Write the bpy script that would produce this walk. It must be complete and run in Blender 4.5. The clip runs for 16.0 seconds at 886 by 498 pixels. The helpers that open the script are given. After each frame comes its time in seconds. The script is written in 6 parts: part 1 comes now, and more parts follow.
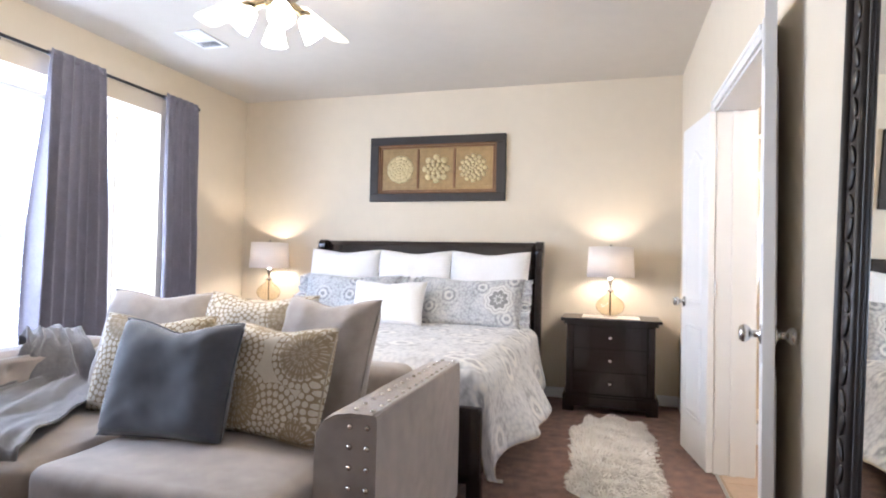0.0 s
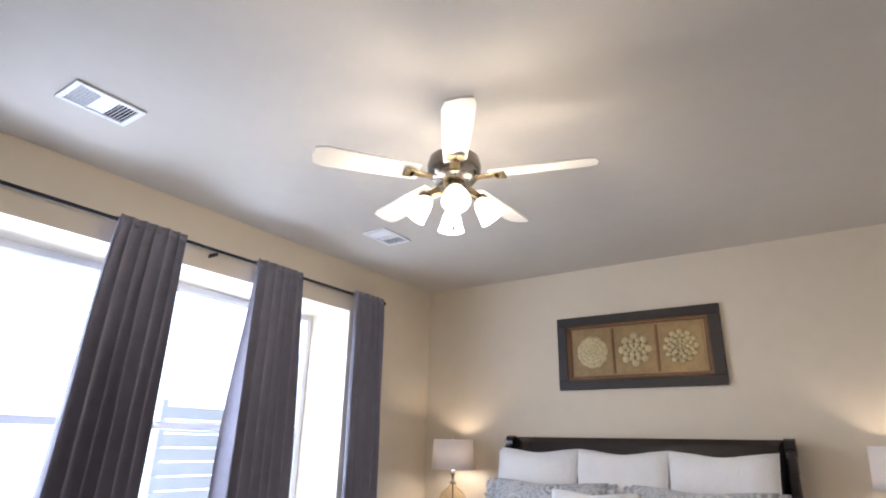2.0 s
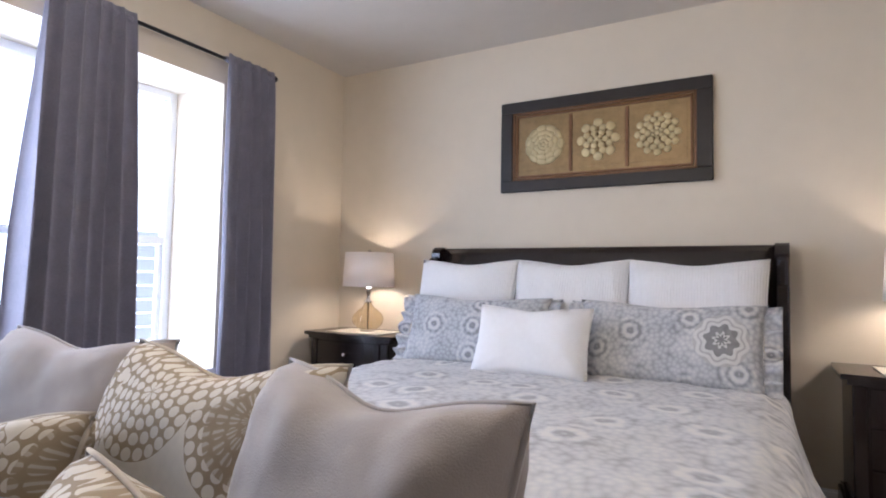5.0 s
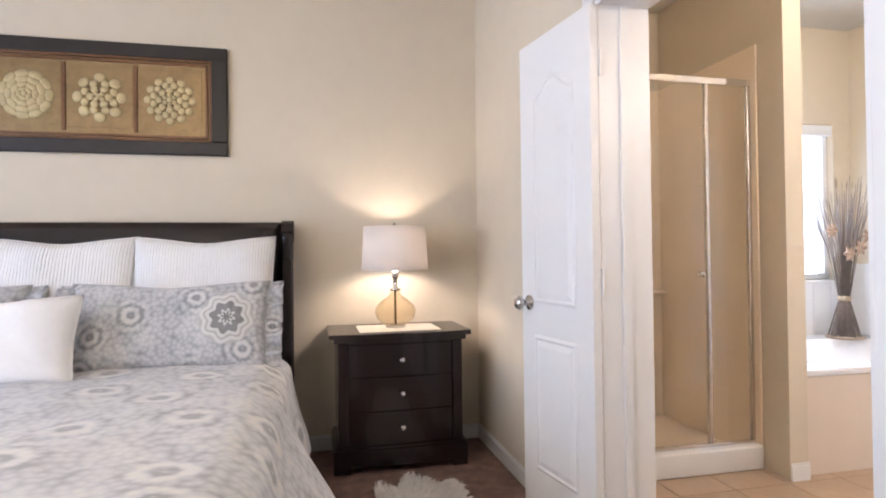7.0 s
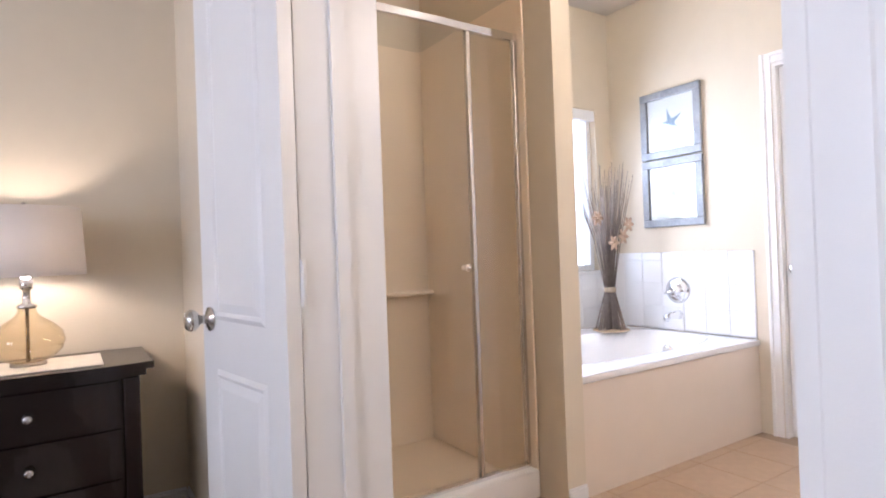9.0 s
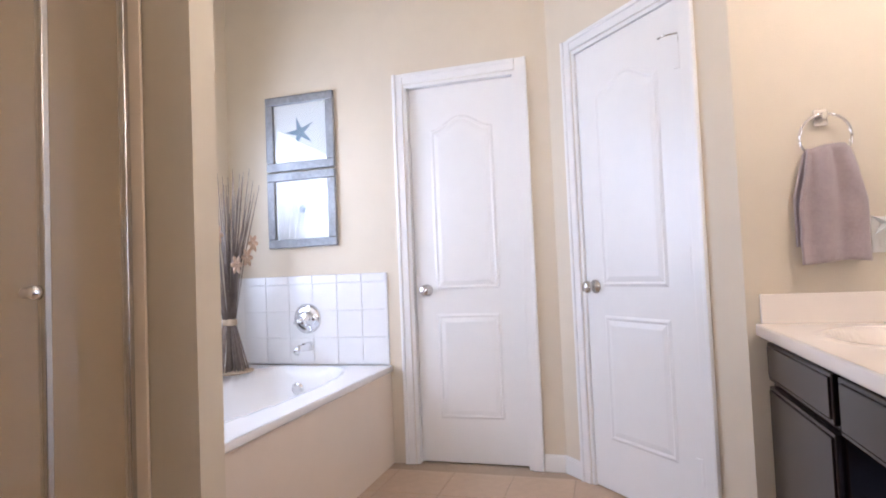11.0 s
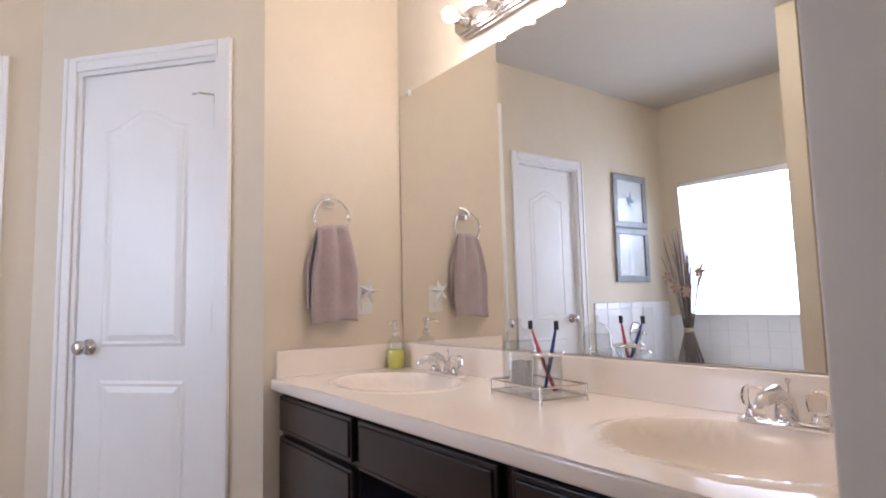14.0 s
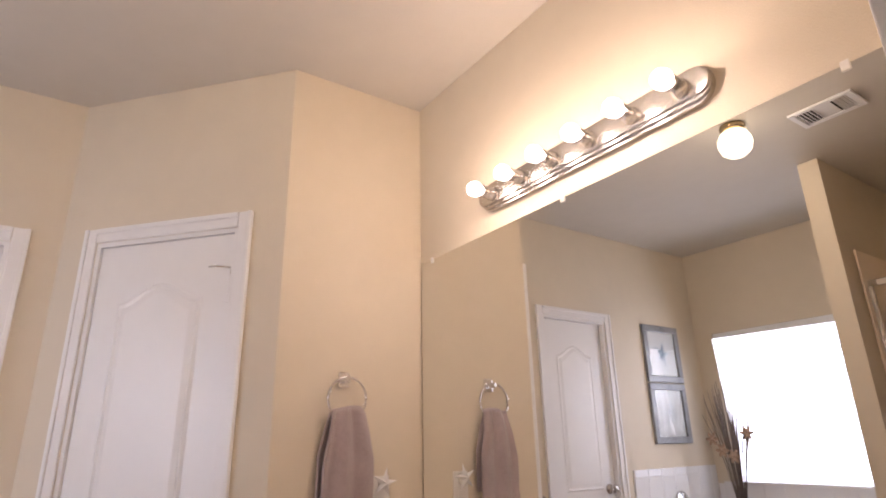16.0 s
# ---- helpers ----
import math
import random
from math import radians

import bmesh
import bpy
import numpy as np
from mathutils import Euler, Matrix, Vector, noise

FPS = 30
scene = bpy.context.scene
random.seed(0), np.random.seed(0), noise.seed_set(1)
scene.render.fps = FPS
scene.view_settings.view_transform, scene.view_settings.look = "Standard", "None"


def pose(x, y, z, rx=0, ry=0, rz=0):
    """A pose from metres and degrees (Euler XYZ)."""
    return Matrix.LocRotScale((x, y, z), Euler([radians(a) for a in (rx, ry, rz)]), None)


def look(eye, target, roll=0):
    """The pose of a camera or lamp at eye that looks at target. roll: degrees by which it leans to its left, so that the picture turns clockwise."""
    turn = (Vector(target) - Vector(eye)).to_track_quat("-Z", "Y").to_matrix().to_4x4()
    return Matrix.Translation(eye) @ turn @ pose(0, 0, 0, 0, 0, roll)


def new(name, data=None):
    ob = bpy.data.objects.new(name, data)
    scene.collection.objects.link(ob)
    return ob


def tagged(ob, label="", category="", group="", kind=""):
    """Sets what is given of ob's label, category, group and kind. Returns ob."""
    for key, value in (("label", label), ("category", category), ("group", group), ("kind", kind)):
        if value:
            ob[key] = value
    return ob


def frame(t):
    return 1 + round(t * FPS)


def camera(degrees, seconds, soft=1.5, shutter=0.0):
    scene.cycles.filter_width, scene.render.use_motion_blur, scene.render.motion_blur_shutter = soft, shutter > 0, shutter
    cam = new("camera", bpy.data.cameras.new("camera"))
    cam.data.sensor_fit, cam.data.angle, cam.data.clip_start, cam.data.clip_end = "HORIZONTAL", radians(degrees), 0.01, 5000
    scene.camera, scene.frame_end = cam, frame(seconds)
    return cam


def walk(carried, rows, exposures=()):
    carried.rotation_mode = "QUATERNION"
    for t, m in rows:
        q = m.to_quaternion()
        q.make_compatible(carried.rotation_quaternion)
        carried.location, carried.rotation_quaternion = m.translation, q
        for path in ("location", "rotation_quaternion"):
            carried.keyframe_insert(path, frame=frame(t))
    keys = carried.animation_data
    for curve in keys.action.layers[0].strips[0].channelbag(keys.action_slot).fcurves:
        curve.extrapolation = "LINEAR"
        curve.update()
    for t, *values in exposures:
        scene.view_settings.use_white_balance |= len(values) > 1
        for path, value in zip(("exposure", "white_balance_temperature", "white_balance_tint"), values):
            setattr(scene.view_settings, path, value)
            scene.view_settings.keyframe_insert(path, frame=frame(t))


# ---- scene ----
cam = camera(75.6, 16.0, soft=1.9)
# seconds, eye, target, roll
PATH = [
    (0, (0.077, -0.069, 1.136), (-0.478, 1.852, 1.186), 1.3),
    (0.5, (0.046, -0.015, 1.193), (-0.534, 1.88, 1.467), 1.4),
    (1, (0.006, 0.049, 1.234), (-0.711, 1.854, 1.713), 1.3),
    (1.5, (-0.056, 0.188, 1.277), (-0.961, 1.857, 1.904), 1.3),
    (2, (-0.126, 0.314, 1.251), (-1.206, 1.868, 1.9), 1.3),
    (2.5, (-0.303, 0.564, 1.229), (-1.472, 2.063, 1.85), 1.1),
    (3, (-0.431, 0.814, 1.212), (-1.68, 2.31, 1.661), 0.8),
    (3.2, (-0.468, 0.943, 1.215), (-1.752, 2.431, 1.588), 0.8),
    (5.3, (-0.551, 1.436, 1.11), (-1.412, 3.239, 1.195), 0.7),
    (5.5, (-0.51, 1.42, 1.123), (-1.265, 3.271, 1.2), 0.2),
    (6, (-0.528, 1.39, 1.198), (-0.922, 3.351, 1.222), -0.4),
    (6.5, (-0.435, 1.443, 1.176), (-0.356, 3.441, 1.194), -0.7),
    (7, (-0.347, 1.562, 1.134), (0.096, 3.512, 1.156), -0.7),
    (7.5, (-0.092, 1.714, 1.133), (0.503, 3.623, 1.156), -0.9),
    (8, (0.015, 1.83, 1.136), (0.795, 3.672, 1.136), -1.0),
    (8.2, (0.067, 1.907, 1.122), (0.936, 3.708, 1.122), -1.2),
    (10.3, (0.501, 2.547, 1.073), (2.019, 3.849, 1.113), -2.8),
    (10.5, (0.546, 2.58, 1.074), (2.181, 3.73, 1.112), -2.7),
    (11, (0.561, 2.804, 1.03), (2.481, 3.358, 1.108), -2.4),
    (11.5, (0.558, 2.86, 1.037), (2.557, 2.892, 1.108), -2.4),
    (12, (0.587, 2.899, 1.03), (2.53, 2.428, 1.077), -2.2),
    (12.5, (0.654, 2.921, 1.019), (2.469, 2.082, 1.069), -1.7),
    (13, (0.616, 2.99, 1.042), (2.308, 1.926, 1.125), -1.6),
    (13.5, (0.585, 3.049, 1.048), (2.219, 1.902, 1.172), -1.4),
    (14, (0.618, 3.074, 1.073), (2.227, 1.9, 1.259), -1.4),
    (14.5, (0.647, 3.055, 1.143), (2.231, 1.874, 1.454), -1.5),
    (15, (0.686, 3.054, 1.218), (2.231, 1.873, 1.686), -1.3),
    (15.5, (0.648, 3.043, 1.277), (2.183, 1.901, 1.859), -1.1),
    (16, (0.732, 3.02, 1.269), (2.293, 1.942, 1.902), -1.3),
]
walk(cam, [(t, look(e, g, r)) for t, e, g, r in PATH],
     exposures=[(0.0, 0.36, 5400, 15), (0.7, 0.08, 5600, 16), (1.5, -0.35, 5700, 17), (3.2, -0.80, 5250, 14), (5.3, -0.33, 5450, 19),
                (6.5, -0.03, 5600, 18), (8.2, -0.12, 5500, 20), (10.3, -0.50, 5450, 22), (12.5, -0.90, 5300, 22), (14.0, -1.0, 5450, 22), (16.0, -1.35, 6300, 30)])

# ---- sky and light ----
world = bpy.data.worlds.new("sky")
scene.world = world
world.use_nodes = True
wn = world.node_tree.nodes
sky = wn.new("ShaderNodeTexSky")
sky.sky_type, sky.sun_disc, sky.sun_elevation, sky.sun_rotation = "NISHITA", False, radians(48), radians(160)
world.node_tree.links.new(sky.outputs[0], wn["Background"].inputs[0])
wn["Background"].inputs[1].default_value = 0.15
sun = new("sun", bpy.data.lights.new("sun", "SUN"))
sun.data.energy, sun.data.angle, sun.data.color = 2.0, radians(0.5), (1.0, 0.95, 0.88)
sun.matrix_world = look((8, -6, 12), (0, 0, 0))


def area(name, m, w, h, watts, colour):
    """A sky-lit opening: an area lamp in a window."""
    ob = new(name, bpy.data.lights.new(name, "AREA"))
    ob.data.shape, ob.data.size, ob.data.size_y, ob.data.energy, ob.data.color = "RECTANGLE", w, h, watts, colour
    ob.matrix_world = m
    return ob


def bulb(name, x, y, z, watts, radius=0.03, colour=(1.0, 0.84, 0.66)):
    ob = new(name, bpy.data.lights.new(name, "POINT"))
    ob.data.energy, ob.data.shadow_soft_size, ob.data.color = watts, radius, colour
    ob.location = (x, y, z)
    return ob


area("window_daylight", look((-3.96, 2.25, 1.42), (0, 2.6, 1.15)), 2.9, 1.6, 190, (0.84, 0.91, 1.0))
area("bath_daylight", look((2.75, 4.90, 1.45), (2.5, 2.6, 1.2)), 1.0, 1.05, 32, (0.86, 0.93, 1.0))

# ---- materials ----


def mat(name, colour, rough=0.5, metal=0.0, var=0.08, scale=30.0, bump=0.0, bscale=200.0, spec=0.5, sheen=0.0, coat=0.0):
    """A surface with two scales of colour variation and fine relief."""
    m = bpy.data.materials.new(name)
    m.use_nodes = True
    n, l = m.node_tree.nodes, m.node_tree.links
    b = n["Principled BSDF"]
    b.inputs["Roughness"].default_value, b.inputs["Metallic"].default_value = rough, metal
    b.inputs["Specular IOR Level"].default_value = spec
    b.inputs["Sheen Weight"].default_value = sheen
    b.inputs["Coat Weight"].default_value = coat
    tc = n.new("ShaderNodeTexCoord")
    big, fine = n.new("ShaderNodeTexNoise"), n.new("ShaderNodeTexNoise")
    big.inputs["Scale"].default_value, fine.inputs["Scale"].default_value = scale * 0.12, scale
    fine.inputs["Detail"].default_value = 4
    add = n.new("ShaderNodeMath")
    add.operation = "ADD"
    l.new(tc.outputs["Object"], big.inputs["Vector"])
    l.new(tc.outputs["Object"], fine.inputs["Vector"])
    l.new(big.outputs[0], add.inputs[0])
    l.new(fine.outputs[0], add.inputs[1])
    ramp = n.new("ShaderNodeValToRGB")
    ramp.color_ramp.elements[0].position, ramp.color_ramp.elements[1].position = 0.3, 0.7
    ramp.color_ramp.elements[0].color = (*[c * (1 - var) for c in colour], 1)
    ramp.color_ramp.elements[1].color = (*[min(1, c * (1 + var)) for c in colour], 1)
    half = n.new("ShaderNodeMath")
    half.operation = "MULTIPLY"
    half.inputs[1].default_value = 0.5
    l.new(add.outputs[0], half.inputs[0])
    l.new(half.outputs[0], ramp.inputs[0])
    l.new(ramp.outputs[0], b.inputs["Base Color"])
    if bump:
        t = n.new("ShaderNodeTexNoise")
        t.inputs["Scale"].default_value, t.inputs["Detail"].default_value = bscale, 3
        bp = n.new("ShaderNodeBump")
        bp.inputs["Strength"].default_value, bp.inputs["Distance"].default_value = bump, 0.004
        l.new(tc.outputs["Object"], t.inputs["Vector"])
        l.new(t.outputs[0], bp.inputs["Height"])
        l.new(bp.outputs[0], b.inputs["Normal"])
    return m


def glow(name, colour, strength):
    m = bpy.data.materials.new(name)
    m.use_nodes = True
    b = m.node_tree.nodes["Principled BSDF"]
    b.inputs["Base Color"].default_value = (*colour, 1)
    b.inputs["Emission Color"].default_value = (*colour, 1)
    b.inputs["Emission Strength"].default_value = strength
    return m


def glass(name, colour=(1, 1, 1), rough=0.0, ior=1.45):
    m = bpy.data.materials.new(name)
    m.use_nodes = True
    b = m.node_tree.nodes["Principled BSDF"]
    b.inputs["Base Color"].default_value = (*colour, 1)
    b.inputs["Roughness"].default_value, b.inputs["IOR"].default_value = rough, ior
    b.inputs["Transmission Weight"].default_value = 1.0
    return m


def thin(name, tint=(1, 1, 1), gloss=0.03):
    """Thin clear glass: light passes straight through, with gloss that grows towards grazing angles."""
    m = bpy.data.materials.new(name)
    m.use_nodes = True
    n, l = m.node_tree.nodes, m.node_tree.links
    tr, gl, mx, lw = n.new("ShaderNodeBsdfTransparent"), n.new("ShaderNodeBsdfGlossy"), n.new("ShaderNodeMixShader"), n.new("ShaderNodeLayerWeight")
    power, scl = n.new("ShaderNodeMath"), n.new("ShaderNodeMath")
    power.operation, scl.operation = "POWER", "MULTIPLY_ADD"
    power.inputs[1].default_value = 4.0
    scl.inputs[1].default_value, scl.inputs[2].default_value = 0.55, 0.045
    tr.inputs[0].default_value = (*tint, 1)
    gl.inputs["Roughness"].default_value = gloss
    lw.inputs[0].default_value = 0.5
    l.new(lw.outputs["Facing"], power.inputs[0])
    l.new(power.outputs[0], scl.inputs[0])
    l.new(scl.outputs[0], mx.inputs[0])
    l.new(tr.outputs[0], mx.inputs[1])
    l.new(gl.outputs[0], mx.inputs[2])
    l.new(mx.outputs[0], n["Material Output"].inputs[0])
    return m


M_WALL = mat("beige_paint", (0.67, 0.59, 0.46), 0.62, var=0.03, scale=9, bump=0.25, bscale=260)
M_CEIL = mat("ceiling_paint", (0.57, 0.53, 0.465), 0.8, var=0.03, scale=9, bump=0.3, bscale=200)
M_TRIM = mat("white_gloss_paint", (0.80, 0.79, 0.77), 0.32, var=0.02, scale=12, bump=0.05, bscale=300)
M_CARPET = mat("brown_carpet", (0.185, 0.105, 0.078), 0.95, var=0.6, scale=120, bump=1.0, bscale=320, sheen=0.08)
M_WGROUT = mat("white_grout", (0.80, 0.80, 0.80), 0.8, var=0.03)
M_FENCE = mat("pale_fence_board", (0.86, 0.89, 0.90), 0.8, var=0.05)
M_TILE = mat("tan_floor_tile", (0.46, 0.33, 0.22), 0.35, var=0.12, scale=22, bump=0.08, bscale=90)
M_GROUT = mat("tile_grout", (0.38, 0.30, 0.22), 0.9, var=0.1, scale=60)
M_ESPRESSO = mat("espresso_wood", (0.013, 0.008, 0.0075), 0.25, var=0.35, scale=18, bump=0.04, bscale=120, coat=0.25)
M_VANITY = mat("dark_brown_cabinet", (0.014, 0.0075, 0.007), 0.27, var=0.25, scale=24, bump=0.05, bscale=150)
M_CHROME = mat("chrome", (0.85, 0.85, 0.87), 0.08, 1.0, var=0.02)
M_NICKEL = mat("brushed_nickel", (0.62, 0.60, 0.57), 0.27, 1.0, var=0.05, scale=60)
M_BRASS = mat("antique_brass", (0.40, 0.32, 0.19), 0.25, 1.0, var=0.2, scale=30)
M_MOTOR = mat("dark_nickel", (0.26, 0.235, 0.20), 0.24, 1.0, var=0.2, scale=30)
M_ROD = mat("black_iron", (0.02, 0.02, 0.025), 0.4, 0.6, var=0.2)
M_CURTAIN = mat("grey_curtain_cloth", (0.20, 0.19, 0.235), 0.85, var=0.12, scale=90, bump=0.3, bscale=900, sheen=0.25)
M_VELVET = mat("taupe_velvet", (0.31, 0.265, 0.235), 0.75, var=0.28, scale=14, bump=0.3, bscale=400, sheen=0.4)
M_VELVETGREY = mat("grey_velvet_side", (0.33, 0.29, 0.26), 0.75, var=0.14, scale=25, bump=0.2, bscale=500, sheen=0.7)
M_BLUE = mat("slate_blue_cloth", (0.058, 0.064, 0.085), 0.75, var=0.2, scale=30, bump=0.3, bscale=700, sheen=0.5)
M_THROW = mat("grey_throw_cloth", (0.125, 0.12, 0.13), 0.85, var=0.3, scale=60, bump=0.7, bscale=350, sheen=0.5)
M_CREAM = mat("cream_linen", (0.52, 0.45, 0.35), 0.85, var=0.1, scale=60, bump=0.4, bscale=700)
M_WHITECLOTH = mat("white_cotton", (0.80, 0.79, 0.78), 0.9, var=0.03, scale=50, bump=0.4, bscale=500)
M_RIBBED = mat("white_ribbed_cotton", (0.80, 0.79, 0.78), 0.9, var=0.03, scale=50)
M_FUR = mat("white_fur", (0.84, 0.80, 0.74), 0.95, var=0.12, scale=60, bump=0.6, bscale=300, sheen=0.6)
M_SHADE = mat("linen_lampshade", (0.82, 0.76, 0.70), 0.9, var=0.04, scale=120, bump=0.3, bscale=900)
M_GOLD = mat("gilded_relief", (0.55, 0.45, 0.24), 0.5, 0.2, var=0.25, scale=30, bump=0.3, bscale=90)
M_GOLDDARK = mat("bronzed_panel", (0.27, 0.18, 0.075), 0.42, 0.35, var=0.25, scale=25, bump=0.3, bscale=120)
M_FRAME = mat("black_walnut_frame", (0.016, 0.011, 0.008), 0.5, var=0.4, scale=20)
M_COPPER = mat("copper_rub", (0.16, 0.075, 0.03), 0.4, 0.3, var=0.3, scale=40)
M_MARBLE = mat("cream_cultured_marble", (0.87, 0.79, 0.70), 0.12, var=0.03, scale=8, coat=0.3)
M_TUB = mat("white_acrylic", (0.80, 0.79, 0.78), 0.15, var=0.01, scale=6)
M_APRON = mat("almond_tub_apron", (0.74, 0.64, 0.53), 0.3, var=0.03, scale=8)
M_WTILE = mat("white_wall_tile", (0.80, 0.80, 0.80), 0.12, var=0.02, scale=10)
M_SHOWER = mat("almond_shower_wall", (0.86, 0.73, 0.57), 0.3, var=0.03, scale=8)
M_TOWEL = mat("mauve_towel", (0.41, 0.33, 0.32), 0.95, var=0.12, scale=120, bump=0.8, bscale=700, sheen=0.4)
rn, rl = M_RIBBED.node_tree.nodes, M_RIBBED.node_tree.links
rib, rtc, rbp = rn.new("ShaderNodeTexWave"), rn.new("ShaderNodeTexCoord"), rn.new("ShaderNodeBump")
rib.inputs["Scale"].default_value, rib.inputs["Distortion"].default_value = 22, 0.6
rbp.inputs["Strength"].default_value, rbp.inputs["Distance"].default_value = 0.6, 0.004
rl.new(rtc.outputs["UV"], rib.inputs["Vector"])
rl.new(rib.outputs[0], rbp.inputs["Height"])
rl.new(rbp.outputs[0], rn["Principled BSDF"].inputs["Normal"])
M_MIRROR = mat("mirror_silver", (0.93, 0.94, 0.93), 0.01, 1.0, var=0.0)
M_SILVERFRAME = mat("silver_picture_frame", (0.27, 0.28, 0.29), 0.45, 0.3, var=0.3, scale=60, bump=0.3, bscale=200)
M_PAPER = mat("mat_board", (0.80, 0.80, 0.79), 0.9, var=0.02)
M_BLUEINK = mat("grey_blue_print", (0.22, 0.30, 0.38), 0.9, var=0.2, scale=60)
M_REED = mat("dried_reed", (0.16, 0.125, 0.10), 0.8, var=0.4, scale=40)
M_BASKET = mat("straw_binding", (0.38, 0.29, 0.19), 0.8, var=0.3, scale=60, bump=0.5)
M_PETAL = mat("tan_dry_petal", (0.48, 0.34, 0.24), 0.8, var=0.3, scale=60)
M_FANBLADE = mat("white_fan_blade", (0.78, 0.74, 0.66), 0.4, var=0.03, scale=12)
M_VENT = mat("white_vent_metal", (0.74, 0.74, 0.74), 0.4, var=0.02)
M_DUCTSHADE = mat("painted_duct_shade", (0.03, 0.03, 0.03), 0.8, var=0.1)
M_VINYL = mat("white_vinyl", (0.80, 0.81, 0.82), 0.4, var=0.02)
M_DOILY = mat("ivory_runner", (0.72, 0.66, 0.55), 0.9, var=0.08, scale=80, bump=0.5, bscale=500)
M_PLASTIC = mat("white_plastic", (0.78, 0.76, 0.72), 0.35, var=0.01)
M_BLUESEAT = mat("pale_blue_plastic", (0.42, 0.48, 0.66), 0.4, var=0.05)
M_GLASS = thin("clear_glass", (0.95, 0.96, 0.96))
M_PANE = thin("window_glass", (0.97, 0.98, 0.98))
M_AMBER = thin("amber_glass", (0.985, 0.95, 0.88), 0.05)
M_ACRYLIC = glass("clear_acrylic")
M_SOAP = mat("yellow_soap", (0.62, 0.60, 0.12), 0.15, var=0.05)
M_BULB = glow("lit_bulb", (1.0, 0.88, 0.72), 40)
M_FROST = glow("lit_frosted_glass", (1.0, 0.90, 0.72), 12)
M_GLOBE = glow("lit_globe", (1.0, 0.90, 0.62), 7)
M_SKYGLOW = glow("bright_overcast", (0.92, 0.96, 1.0), 3.2)
M_RED = mat("red_plastic", (0.45, 0.05, 0.06), 0.35)
M_NAVY = mat("navy_plastic", (0.03, 0.06, 0.25), 0.35)
M_BLACK = mat("black_plastic", (0.02, 0.02, 0.025), 0.35)


def math_node(n, l, op, a, b, clamp=False):
    q = n.new("ShaderNodeMath")
    q.operation, q.use_clamp = op, clamp
    for i, v in enumerate((a, b)):
        if v is None:
            continue
        if isinstance(v, (int, float)):
            q.inputs[i].default_value = v
        else:
            l.new(v, q.inputs[i])
    return q.outputs[0]


def lace(name, ground, ink, pale, scale, ring):
    """Cloth printed with scattered ringed medallions over a fine lacy ground."""
    m = mat(name, ground, 0.9, var=0.08, scale=40, bump=0.25, bscale=600, sheen=0.2)
    n, l = m.node_tree.nodes, m.node_tree.links
    b = n["Principled BSDF"]
    base = b.inputs["Base Color"].links[0].from_socket
    tc = n.new("ShaderNodeTexCoord")
    vor, fine, cloud = n.new("ShaderNodeTexVoronoi"), n.new("ShaderNodeTexVoronoi"), n.new("ShaderNodeTexNoise")
    vor.voronoi_dimensions = fine.voronoi_dimensions = "2D"
    vor.inputs["Scale"].default_value, vor.inputs["Randomness"].default_value = scale, 0.85
    fine.inputs["Scale"].default_value, cloud.inputs["Scale"].default_value = scale * 11, scale * 2.2
    cloud.inputs["Detail"].default_value, cloud.inputs["Distortion"].default_value = 4, 0.5
    for q in (vor, fine, cloud):
        l.new(tc.outputs["UV"], q.inputs["Vector"])
    dist = vor.outputs["Distance"]
    rings = math_node(n, l, "SINE", math_node(n, l, "MULTIPLY", dist, ring * 6.28), None)
    near = math_node(n, l, "SUBTRACT", 1.0, math_node(n, l, "MULTIPLY", dist, 2.3), True)
    a = math_node(n, l, "MULTIPLY", math_node(n, l, "MULTIPLY", rings, near), 0.6)
    c = math_node(n, l, "MULTIPLY", math_node(n, l, "SUBTRACT", fine.outputs["Distance"], 0.42), 0.55)
    d = math_node(n, l, "MULTIPLY", math_node(n, l, "SUBTRACT", cloud.outputs[0], 0.5), 0.9)
    val = math_node(n, l, "ADD", math_node(n, l, "ADD", math_node(n, l, "ADD", a, c), d), 0.5)
    ramp = n.new("ShaderNodeValToRGB")
    e = ramp.color_ramp.elements
    e[0].position, e[0].color = 0.12, (*pale, 1)
    e[1].position, e[1].color = 0.92, (*ink, 1)
    ramp.color_ramp.elements.new(0.5).color = (*ground, 1)
    l.new(val, ramp.inputs[0])
    mix = n.new("ShaderNodeMixRGB")
    mix.inputs[0].default_value = 0.9
    l.new(base, mix.inputs[1])
    l.new(ramp.outputs[0], mix.inputs[2])
    l.new(mix.outputs[0], b.inputs["Base Color"])
    return m


